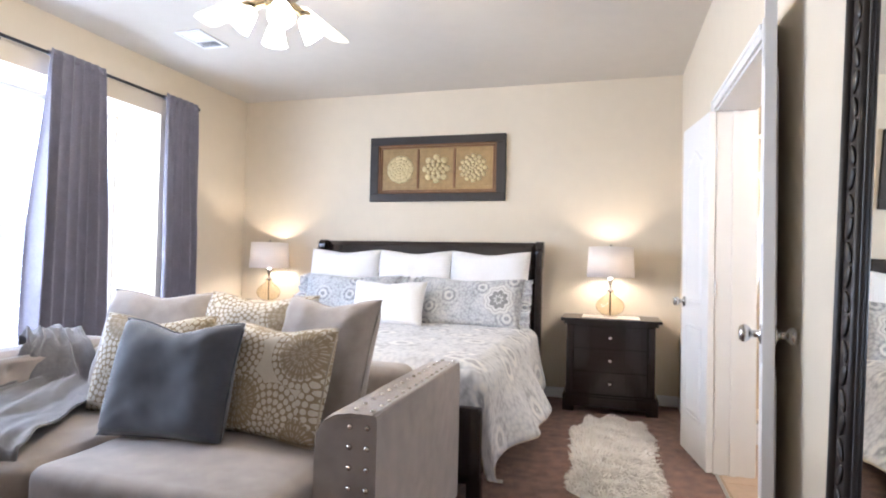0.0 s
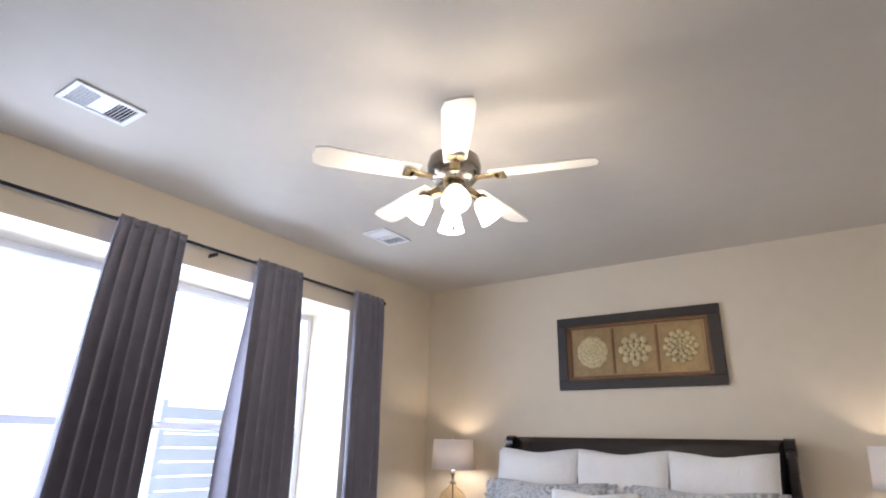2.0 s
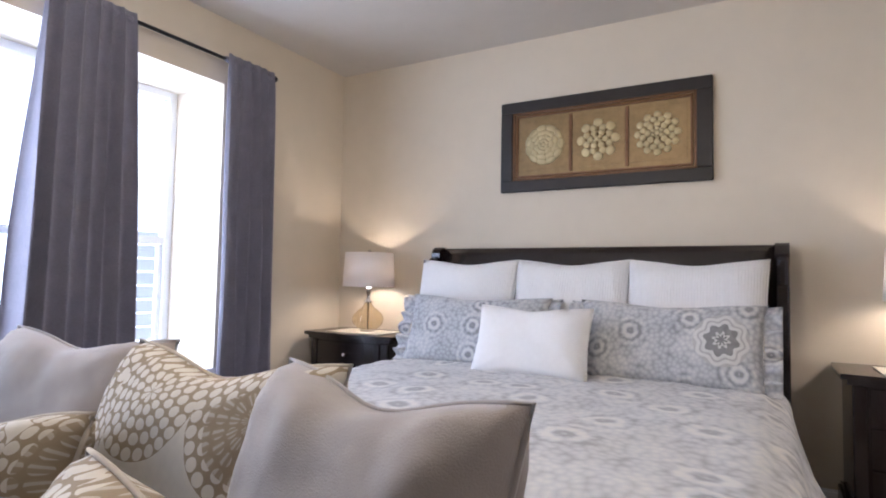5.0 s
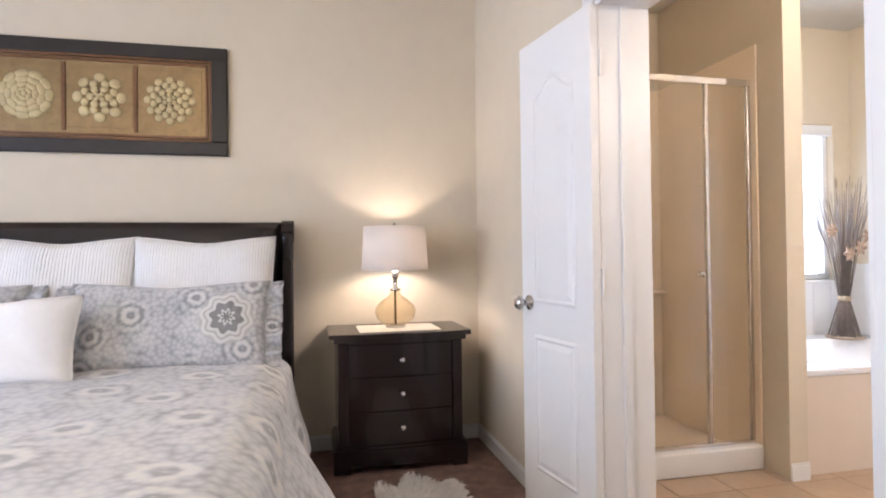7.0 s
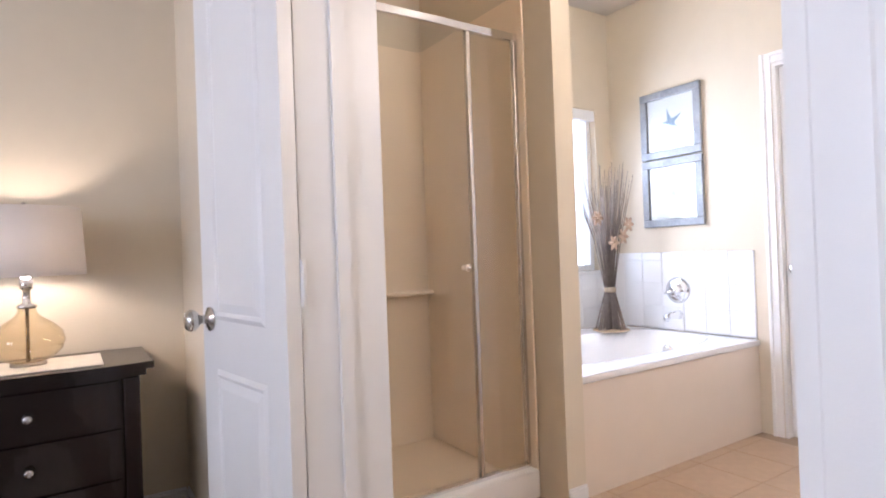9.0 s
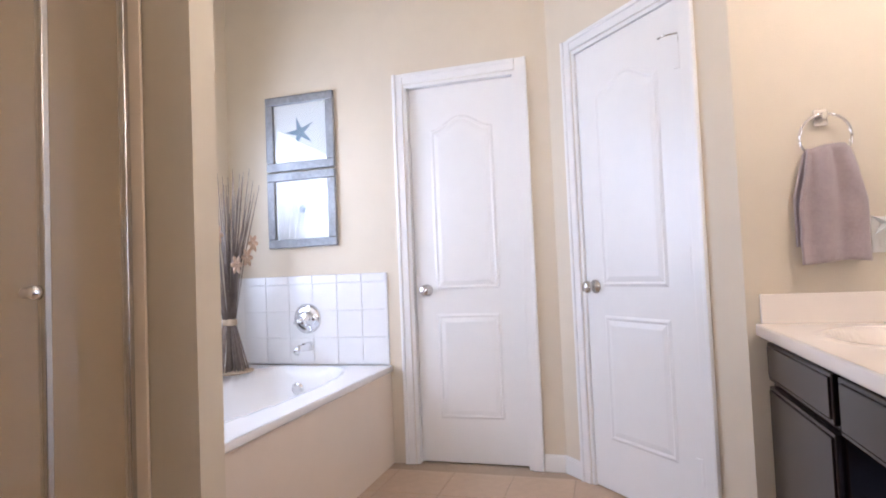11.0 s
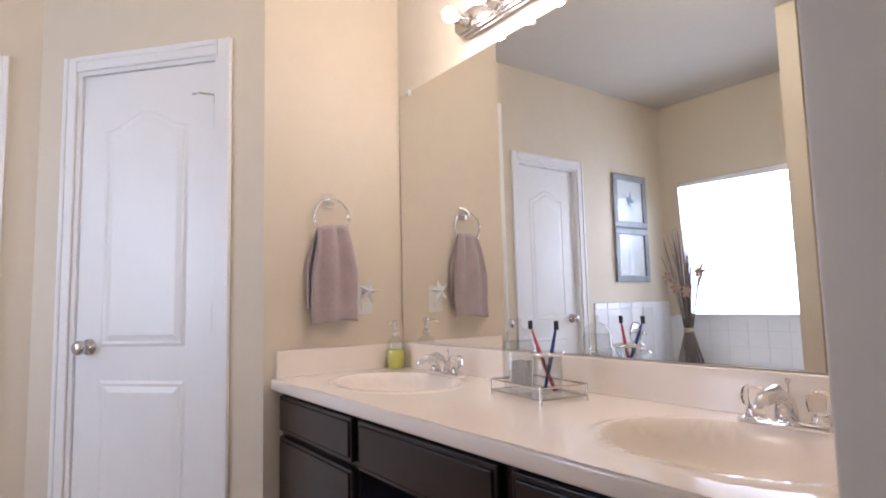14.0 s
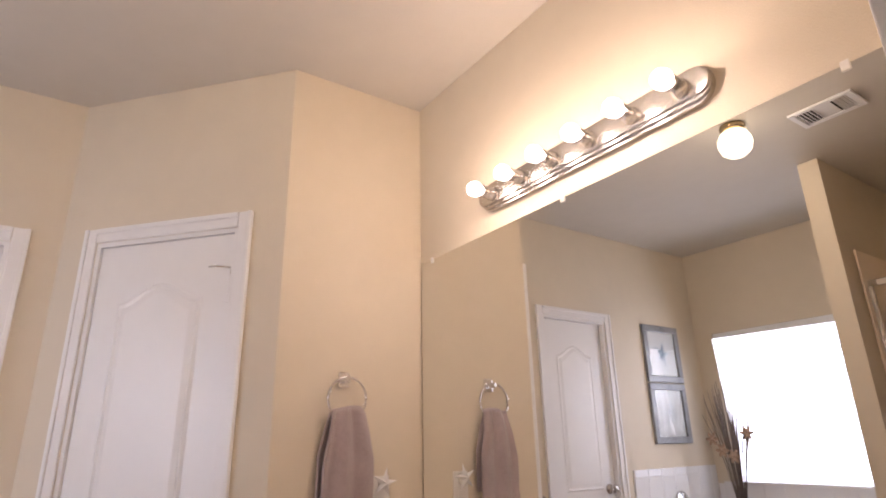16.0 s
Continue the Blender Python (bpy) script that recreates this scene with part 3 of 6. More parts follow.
# doorway to the bath: casing local x along +y (turn 90), y through wall to -x; place from bath side
casing("door_frame_1", DY1 - DY0, DZ, pose(XW, DY0, 0, 0, 0, 90), XW - XR)
fx, fy = 0.583, 3.865
hx, hy = XR - 0.004, DY1 - 0.025
door_leaf("door_1", 0.505, "white moulded panel door leaf standing open against the bedroom wall",
          pose(hx, hy, 0, 0, 0, math.degrees(math.atan2(fy - hy, fx - hx))), hinge_y=-1)
nx, ny = 0.545, 1.935
hx2, hy2 = XR - 0.004, DY0 - 0.02
door_leaf("door_2", math.hypot(nx - hx2, ny - hy2), "white moulded panel door leaf standing open beside the floor mirror",
          pose(hx2, hy2, 0, 0, 0, math.degrees(math.atan2(ny - hy2, nx - hx2))), hinge_y=1)
casing("door_frame_2", D1B - D1A, 2.065, pose(X1, D1B, 0, 0, 0, -90), T, both=False)
door_leaf("door_3", D1B - D1A - 0.044, "closed white moulded panel closet door", pose(X1 + 0.07, D1A + 0.022, 0, 0, 0, 90), sides=(1,), hinge_y=-1, hinges=False, h=2.045)
casing("door_frame_3", D2B - D2A, 2.065, DIAG @ pose(D2A, 0, 0), T, both=False)
door_leaf("door_4", D2B - D2A - 0.044, "closed white moulded panel door in the diagonal wall", DIAG @ pose(D2B - 0.022, 0.045, 0, 0, 0, 180), sides=(1,), hinge_y=1, h=2.045)


def base(name, x0, y0, x1, y1):
    """Moulded white baseboard from one point to the next, on the left of the way."""
    L = math.hypot(x1 - x0, y1 - y0)
    m = pose(x0, y0, 0, 0, 0, math.degrees(math.atan2(y1 - y0, x1 - x0)))
    bm = box(0, L, 0.001, 0.012, 0, 0.075, 0.002)
    box(0, L, 0.001, 0.008, 0.075, 0.088, 0.003, bm=bm)
    return struct(name, placed(bm, m), M_TRIM, "white painted baseboard", "baseboard")


base("baseboard_1", XR - 0.013, YB, XL, YB)
base("baseboard_2", XR, DY1 + 0.065, XR, YB)
base("baseboard_3", XL, YB, XL, WY0 - 1)
base("baseboard_4", XR, YN, XR, DY0 - 0.065)
base("baseboard_5", X1, CY, X1, D1A - 0.062)
base("baseboard_6", *(DIAG @ Vector((D2A - 0.062, 0, 0)))[:2], X1, CY)
base("baseboard_7", EX + 0.0, EY, *(DIAG @ Vector((D2B + 0.062, 0, 0)))[:2])
base("baseboard_8", STX1, STY, STX0, STY)

# ---- windows ----


def window(name, y0, y1):
    e = thing(name, "tall white vinyl double-hung window", "window", pose(WX, y0, WZ0 + 0.02), kind="structure")
    w, h, f = y1 - y0, WZ1 - WZ0 - 0.02, 0.05
    bm = box(-0.02, 0.05, 0, f, 0, h, 0.004)
    box(-0.02, 0.05, w - f, w, 0, h, 0.004, bm=bm)
    box(-0.02, 0.05, f, w - f, h - f, h, 0.004, bm=bm)
    box(-0.02, 0.05, f, w - f, 0, f, 0.004, bm=bm)
    part("window_frame", bm, M_VINYL, e)
    zr = 1.315 - WZ0
    part("meeting_rail", box(-0.005, 0.045, f, w - f, zr - 0.025, zr + 0.025, 0.004), M_VINYL, e)
    bm = box(0.0, 0.03, f, f + 0.03, f, zr - 0.025, 0.003)
    box(0.0, 0.03, w - f - 0.03, w - f, f, zr - 0.025, 0.003, bm=bm)
    box(0.0, 0.03, f + 0.03, w - f - 0.03, f, f + 0.04, 0.003, bm=bm)
    part("lower_sash", bm, M_VINYL, e)
    for z0, z1 in ((f, zr - 0.025), (zr + 0.025, h - f)):
        p = part("pane", box(0.008, 0.012, f, w - f, z0, z1), M_PANE, e)
        p.visible_shadow = False
    return e


window("window_1", WY0, 1.20)
window("window_2", 1.26, 2.24)
window("window_3", 2.30, 3.29)
window("window_5", 3.35, WY1)
b = box(WX - 0.02, WX + 0.06, 1.20, 1.26, WZ0, WZ1)
box(WX - 0.02, WX + 0.06, 2.24, 2.30, WZ0, WZ1, bm=b)
box(WX - 0.02, WX + 0.06, 3.29, 3.35, WZ0, WZ1, bm=b)
struct("window_mullion", b, M_TRIM, "white window mullions", "trim")
e = thing("window_4", "white bathroom window with closed white blinds", "window", pose(BWX0, YT, BWZ0), kind="structure")
w, h, f = BWX1 - BWX0, BWZ1 - BWZ0, 0.04
b = box(0, f, 0.05, 0.11, 0, h, 0.003)
box(w - f, w, 0.05, 0.11, 0, h, 0.003, bm=b)
box(f, w - f, 0.05, 0.11, 0, f, 0.003, bm=b)
box(f, w - f, 0.05, 0.11, h - f, h, 0.003, bm=b)
part("window_frame", b, M_VINYL, e)
p = part("pane", box(f, w - f, 0.08, 0.085, f, h - f), M_PANE, e)
p.visible_shadow = False
part("window_sill", box(-0.01, w + 0.01, -0.03, 0.05, -0.02, 0.0, 0.004), M_TRIM, e)
part("blind_headrail", box(0.005, w - 0.005, 0.0, 0.045, h - 0.075, h - 0.002, 0.003), M_VINYL, e)
# daylight beyond the panes
struct("backdrop", box(-9.0, -8.9, -8, 12, -3, 7), M_SKYGLOW, "hazy bright daylight outside", "backdrop")
struct("backdrop_bath", box(-2, 7, 7.4, 7.5, -2, 6), M_SKYGLOW, "hazy bright daylight outside", "backdrop")

e = thing("garden_fence", "pale horizontal-board garden fence outside the window", "fence")
for k in range(13):
    part("board", box(-7.52, -7.49, 4.6, 10.0, -0.6 + k * 0.175, -0.44 + k * 0.175, 0.006), M_FENCE, e)
for y in (4.62, 6.4, 8.2):
    part("post", box(-7.62, -7.53, y, y + 0.09, -1.0, 1.75, 0.006), M_FENCE, e)
struct("ground", box(-40, -4.7, -40, 40, -1.2, -1.0), M_FENCE, "bright ground outside the windows", "ground")

# ---- curtains ----
RODX, RODZ = -3.44, 2.448
e = thing("curtain_rod", "thin black iron curtain rod on brackets", "curtain rod")
part("rod", tube([(RODX, 0.2, RODZ), (RODX, 4.14, RODZ)], 0.011, 12), M_ROD, e, soft=True)
part("finial", lathe([(0.003, 0), (0.016, 0.004), (0.022, 0.02), (0.016, 0.036), (0.004, 0.042)], 14, at=(RODX, 4.14, RODZ), turn=Matrix.Rotation(radians(-90), 3, "X")), M_ROD, e, soft=True)
for y in (0.6, 2.44, 4.12):
    part("bracket", box(XL, RODX, y - 0.008, y + 0.008, RODZ - 0.035, RODZ - 0.012, 0.003), M_ROD, e)


def curtain(y0, y1, yb0, yb1, seed, folds):
    """A pleated curtain panel hanging from the rod to the floor."""
    e = thing("curtain", "dusty grey-purple pleated curtain panel hanging from a rod", "curtain", group="curtains at the windows")
    top, bot = RODZ + 0.035, 0.02

    def fn(u, v):
        z = top + (bot - top) * v
        sp = v ** 0.7
        a, c = y0 + (yb0 - y0) * sp, y1 + (yb1 - y1) * sp
        q = u + 0.035 * noise.noise(Vector((u * 4, v * 0.8, seed * 3.3))) * min(1, 8 * u * (1 - u))
        amp = (0.018 + 0.030 * min(1, v * 2.2)) * (1 + 0.7 * noise.noise(Vector((u * 3.7, v * 1.1, seed + 15))))
        ph = q * folds * 2 * math.pi + 2.4 * noise.noise(Vector((u * 3, v * 0.9, seed + 4)))
        x = RODX + 0.022 + amp * math.sin(ph) + 0.012 * noise.noise(Vector((u * 9, v * 3, seed + 9)))
        y = a + (c - a) * q + 0.012 * math.cos(ph)
        if v < 0.025:
            x = RODX + 0.016 + 0.5 * (x - RODX - 0.016)
        return (x, y, z)

    part("cloth", sheet(fn, 90, 40, 0.003), M_CURTAIN, e, soft=True)
    part("rod_pocket", tube([(RODX, y0 + (y1 - y0) * k / 30, RODZ + 0.004 * math.sin(k * 2.1)) for k in range(31)], 0.017, 10), M_CURTAIN, e, soft=True)
    return e


curtain(1.77, 2.19, 1.60, 2.14, 1, 6)
curtain(2.745, 3.165, 2.62, 3.24, 2, 6)
curtain(3.755, 4.13, 3.73, 4.21, 3, 5)
curtain(0.42, 0.86, 0.36, 1.0, 4, 7)

# ---- ceiling fan ----
FX, FY = -1.45, 2.295
e = thing("ceiling_fan", "white five-blade ceiling fan, dark nickel motor, four lit shades", "ceiling fan", pose(FX, FY, 0.04))
part("canopy", lathe([(0.02, 2.66), (0.05, 2.67), (0.075, 2.71), (0.078, 2.729)], 28), M_MOTOR, e, soft=True)
part("downrod", lathe([(0.012, 2.50), (0.012, 2.67)], 12), M_BRASS, e, soft=True)
part("motor", lathe([(0.03, 2.50), (0.07, 2.495), (0.115, 2.47), (0.125, 2.43), (0.122, 2.39), (0.10, 2.36), (0.07, 2.345), (0.03, 2.34)], 36), M_MOTOR, e, soft=True)
part("light_hub", lathe([(0.03, 2.345), (0.055, 2.33), (0.06, 2.30), (0.045, 2.27), (0.02, 2.255), (0.004, 2.25)], 28), M_BRASS, e, soft=True)
for k in range(5):
    a = radians(17 + 72 * k)
    m = Matrix.Rotation(a, 4, "Z")
    bm = bmesh.new()
    outline = [(0.17, -0.05), (0.30, -0.058), (0.59, -0.066), (0.635, -0.052), (0.645, 0), (0.635, 0.052), (0.59, 0.066), (0.30, 0.058), (0.17, 0.05)]
    tilt = Matrix.Rotation(radians(12), 4, "X")
    for z in (0.0, 0.007):
        bm.faces.new([bm.verts.new((m @ Matrix.Translation((0, 0, 2.372)) @ tilt) @ Vector((x, y, z))) for x, y in outline])
    bm.verts.ensure_lookup_table()
    n = len(outline)
    for i in range(n):
        bm.faces.new((bm.verts[i], bm.verts[(i + 1) % n], bm.verts[n + (i + 1) % n], bm.verts[n + i]))
    part("blade", bm, M_FANBLADE, e)
    bm = box(0.09, 0.21, -0.022, 0.022, 2.362, 2.368, 0.002)
    box(0.19, 0.24, -0.04, 0.04, 2.362, 2.368, 0.002, bm=bm)
    part("blade_bracket", placed(bm, m), M_BRASS, e)
for k in range(4):
    a = radians(37 + 90 * k)
    d = Vector((math.cos(a), math.sin(a), 0))
    part("lamp_arm", tube([d * 0.03 + Vector((0, 0, 2.29)), d * 0.07 + Vector((0, 0, 2.30)), d * 0.10 + Vector((0, 0, 2.285)), d * 0.115 + Vector((0, 0, 2.265))], 0.008), M_BRASS, e, soft=True)
    turn = Matrix.Rotation(a, 3, "Z") @ Matrix.Rotation(radians(142), 3, "Y")
    bm = lathe([(0.022, 0), (0.03, 0.01), (0.042, 0.035), (0.05, 0.07), (0.062, 0.105), (0.058, 0.104), (0.046, 0.07), (0.038, 0.035), (0.02, 0.012)], 24, at=d * 0.115 + Vector((0, 0, 2.265)), turn=turn)
    sh = part("tulip_shade", bm, M_FROST, e, "lit frosted glass tulip shade", soft=True)
    sh.visible_shadow = False
    p = d * 0.165 + Vector((FX, FY, 2.24))
    bulb("fan_bulb", *p, 12, 0.04, (1.0, 0.82, 0.56))
part("pull_chain", tube([(0.01, -0.01, 2.25), (0.01, -0.01, 2.14)], 0.002, 6), M_BRASS, e)
part("chain_bob", lathe([(0.002, 2.11), (0.007, 2.115), (0.005, 2.14), (0.002, 2.145)], 10, at=(0.01, -0.01, 0)), M_BRASS, e, soft=True)


def vent(x, y, w, d, m=None, label="white metal ceiling air register"):
    e = thing("ceiling_vent", label, "air vent", m or pose(x, y, ZC))
    bm = box(-w / 2, w / 2, -d / 2, -d / 2 + 0.028, -0.012, -0.001, 0.003)
    box(-w / 2, w / 2, d / 2 - 0.028, d / 2, -0.012, -0.001, 0.003, bm=bm)
    box(-w / 2, -w / 2 + 0.028, -d / 2 + 0.028, d / 2 - 0.028, -0.012, -0.001, 0.003, bm=bm)
    box(w / 2 - 0.028, w / 2, -d / 2 + 0.028, d / 2 - 0.028, -0.012, -0.001, 0.003, bm=bm)
    part("frame", bm, M_VENT, e)
    # flat near-black sheet: the duct's shade behind the slats, put into colour
    part("backing", box(-w / 2 + 0.028, w / 2 - 0.028, -d / 2 + 0.028, d / 2 - 0.028, -0.003, -0.001), M_DUCTSHADE, e)
    n = int((d - 0.056) / 0.016)
    for k in range(n):
        yy = -d / 2 + 0.032 + k * 0.016
        if abs(yy) < d * 0.14:
            continue
        s = 1 if yy > 0 else -1
        bm = box(-w / 2 + 0.028, w / 2 - 0.028, -0.0065, 0.0065, -0.0008, 0.0008)
        part("slat", placed(bm, pose(0, yy + 0.006, -0.008, 40 * s)), M_VENT, e)
    part("damper_plate", box(-w / 2 + 0.028, w / 2 - 0.028, -d * 0.14, d * 0.14, -0.008, -0.004), M_VENT, e)
    return e


vent(-2.80, 1.31, 0.22, 0.32)
vent(-2.81, 3.425, 0.22, 0.32)

# ---- bed ----
BX0, BX1, BF = -2.50, -0.53, 2.62
e = thing("bed", "dark espresso wooden sleigh bed", "bed")


def scroll(u, v):
    """Sleigh headboard section: upright then rolling back at the top."""
    x = BX0 - 0.06 + (BX1 - BX0 + 0.12) * u
    pts = [(4.80, 0.25), (4.80, 0.9), (4.81, 1.10), (4.84, 1.225), (4.865, 1.295), (4.90, 1.33), (4.935, 1.32), (4.95, 1.285), (4.93, 1.26)]
    k = v * (len(pts) - 1)
    i = min(int(k), len(pts) - 2)
    a, c = pts[i], pts[i + 1]
    return (x, a[0] + (c[0] - a[0]) * (k - i), a[1] + (c[1] - a[1]) * (k - i))


part("headboard", sheet(scroll, 8, 48, 0.035), M_ESPRESSO, e, soft=True)
for z in (1.12, 1.21):
    part("moulding", box(BX0 + 0.02, BX1 - 0.02, 4.775 + (z - 1.12) * 0.35, 4.81 + (z - 1.12) * 0.35, z - 0.012, z + 0.012, 0.005), M_ESPRESSO, e)
for x in (BX0 - 0.075, BX1 + 0.015):
    bm = box(x, x + 0.06, 4.775, 4.86, 0, 1.12, 0.01)
    rolled = lathe([(0.01, -0.035), (0.06, -0.033), (0.06, 0.033), (0.01, 0.035)], 24, bm=bm, at=(x + 0.03, 4.895, 1.28), turn=Matrix.Rotation(radians(90), 3, "Y"))
    box(x, x + 0.06, 4.785, 4.93, 1.10, 1.265, 0.02, bm=bm)
    part("post", bm, M_ESPRESSO, e)
for x in (BX0 - 0.05, BX1 + 0.01):
    part("side_rail", box(x, x + 0.04, BF, 4.80, 0.14, 0.40, 0.006), M_ESPRESSO, e)
part("footboard", box(BX0 - 0.05, BX1 + 0.05, BF - 0.06, BF, 0.10, 0.46, 0.012), M_ESPRESSO, e)
for x in (BX0 - 0.04, BX1 - 0.02):
    for y in (BF - 0.05, ):
        part("foot", box(x, x + 0.07, y, y + 0.06, 0, 0.12, 0.008), M_ESPRESSO, e)
e = thing("mattress", "thick mattress covered with bedding", "mattress")
part("body", box(BX0, BX1 - 0.005, BF + 0.02, 4.77, 0.30, 0.58, 0.05, seg=4), M_WHITECLOTH, e, soft=True)

# duvet: a cloth that lies on the mattress and hangs over the sides and foot
TOPZ = 0.635


def duvet(u, v):
    W = BX1 - BX0
    s = (u - 0.5) * (W + 0.86)
    d = v * 2.32
    y = 4.62 - d
    over = abs(s) - (W / 2 - 0.04)
    cx = (BX0 + BX1) / 2
    lump = 0.014 * noise.noise(Vector((s * 3, d * 3, 2))) + 0.008 * noise.noise(Vector((s * 9, d * 9, 5)))
    if over <= 0:
        x, z = cx + s, TOPZ + lump
        z += 0.012 * math.cos(s / W * math.pi) - 0.03 * max(0, abs(s) / (W / 2) - 0.75)
    else:
        r = 0.10
        sg = 1 if s > 0 else -1
        a = min(over / r, math.pi / 2)
        x = cx + sg * (W / 2 - 0.04 + r * math.sin(a))
        z = TOPZ - r * (1 - math.cos(a)) + lump - 0.02
        down = max(0, over - r * math.pi / 2)
        z -= down
        ripple = 0.035 * math.sin(d * 9 + 2 * noise.noise(Vector((d * 2, sg, 1)))) * min(1, down * 4)
        flare = 0.16 * down + 0.17 * math.exp(-((d - 1.2) / 0.55) ** 2) * min(1, down * 3)
        x += sg * (ripple + flare)
        z = max(z, 0.09)
    if y < BF + 0.06:
        k = BF + 0.06 - y
        y = BF + 0.06 - min(k, 0.07)
        z = min(z, TOPZ - 0.02) - max(0, k - 0.05)
        z = max(z, 0.12)
    return (x, y, z)


e = thing("duvet", "grey and ivory medallion-print duvet spread over the bed", "duvet")
part("cloth", sheet(duvet, 96, 90, 0.012), M_DUVET, e, soft=True)
hem = [duvet(0.0, k / 60) for k in range(60)] + [duvet(k / 60, 1.0) for k in range(60)] + [duvet(1.0, 1 - k / 60) for k in range(61)]
part("hem", tube(hem, 0.009, 8), M_CREAM, e, "stitched ivory hem", soft=True)


def lean(x, y, z, tilt, yaw=0, roll=0):
    return pose(x, y, z, tilt, 0, yaw) @ pose(0, 0, 0, 0, roll, 0)


for k, x in enumerate((-2.215, -1.545, -0.885)):
    cushion("euro_pillow", "large white ribbed square pillow against the headboard", lean(x, 4.56, 0.60, -13), 0.69, 0.66, 0.17, M_RIBBED, 11 + k, 0.03, M_WHITECLOTH, "white square pillows")


def ruffle(parent, w, h, side, material):
    """A gathered frill down one end of a sham."""
    def fn(u, v):
        z = h * (0.02 + 0.96 * v)
        x = side * (w / 2 * 0.96 + 0.075 * u)
        return (x, (0.006 + 0.022 * u) * math.sin(v * 34 + 2 * noise.noise(Vector((v * 6, side, w)))), z + 0.012 * u * math.sin(v * 21))
    part("frill", sheet(fn, 6, 70, 0.003), material, parent, soft=True)


for x, yaw, mm, sd, lab in ((-2.03, 3, M_SHAM, 21, "blue-grey medallion-print pillow sham with frilled ends"), (-0.995, -2, M_SHAM2, 22, "grey medallion-print frilled pillow sham with a dark rosette")):
    c = cushion("sham_pillow", lab, lean(x, 4.34, 0.62, -22, yaw), 0.88, 0.43, 0.17, mm, sd, 0.05, mm, "printed shams")
    for s in (-1, 1):
        ruffle(c, 0.88, 0.43, s, mm)
c = cushion("accent_pillow", "small white oblong pillow with frilled ends before the shams", lean(-1.59, 4.10, 0.635, -24, 3), 0.60, 0.38, 0.15, M_WHITECLOTH, 23, 0.06, M_WHITECLOTH)

# ---- nightstands ----


def nightstand(m):
    e = thing("nightstand", "dark espresso three-drawer nightstand with small nickel knobs", "nightstand", m, "pair of nightstands")
    w, d = 0.705, 0.41

    def bow(x):
        return -0.028 * (1 - (2 * x / w) ** 2)

    def slab(x0, x1, z0, z1, back, front, bev=0.004):
        bm = bmesh.new()
        n = 14
        rows = []
        for k in range(n + 1):
            x = x0 + (x1 - x0) * k / n
            f = front + bow(x)
            rows.append([bm.verts.new(p) for p in ((x, f, z0), (x, f, z1), (x, back, z1), (x, back, z0))])
        for a, c in zip(rows, rows[1:]):
            for i in range(4):
                bm.faces.new((a[i], a[(i + 1) % 4], c[(i + 1) % 4], c[i]))
        bm.faces.new(rows[0])
        bm.faces.new(rows[-1])
        return bm

    part("body", slab(-w / 2 + 0.02, w / 2 - 0.02, 0.07, 0.68, d, 0.02), M_ESPRESSO, e)
    part("top", slab(-w / 2 - 0.025, w / 2 + 0.025, 0.705, 0.73, d + 0.005, -0.03), M_ESPRESSO, e)
    part("top_moulding", slab(-w / 2, w / 2, 0.68, 0.705, d, -0.008), M_ESPRESSO, e)
    part("plinth", slab(-w / 2 - 0.005, w / 2 + 0.005, 0.045, 0.125, d, -0.012), M_ESPRESSO, e)
    part("plinth_moulding", slab(-w / 2 + 0.005, w / 2 - 0.005, 0.125, 0.14, d, 0.002), M_ESPRESSO, e)
    for x in (-w / 2 - 0.005, w / 2 - 0.085):
        part("foot", box(x, x + 0.09, -0.012, 0.06, 0, 0.06, 0.008), M_ESPRESSO, e)
    for x in (-w / 2, w / 2 - 0.08):
        part("foot", box(x, x + 0.08, d - 0.07, d, 0, 0.05, 0.006), M_ESPRESSO, e)
    for x in (-w / 2 + 0.02, w / 2 - 0.075):
        part("stile", box(x, x + 0.055, -0.002, 0.03, 0.14, 0.68, 0.006), M_ESPRESSO, e)
    for z0, z1 in ((0.152, 0.316), (0.328, 0.495), (0.507, 0.668)):
        dr = part("drawer", slab(-w / 2 + 0.085, w / 2 - 0.085, z0, z1, 0.03, 0.008), M_ESPRESSO, e)
        bm = lathe([(0.003, 0), (0.009, 0.002), (0.007, 0.012), (0.014, 0.018), (0.016, 0.024), (0.011, 0.030), (0.002, 0.032)], 16, at=(0, -0.02, (z0 + z1) / 2), turn=Matrix.Rotation(radians(90), 3, "X"))
        part("drawer_knob", bm, M_NICKEL, dr, "small nickel knob", soft=True)
    return e


nightstand(pose(0.104, 4.575, 0))
nightstand(pose(-3.085, 4.575, 0))


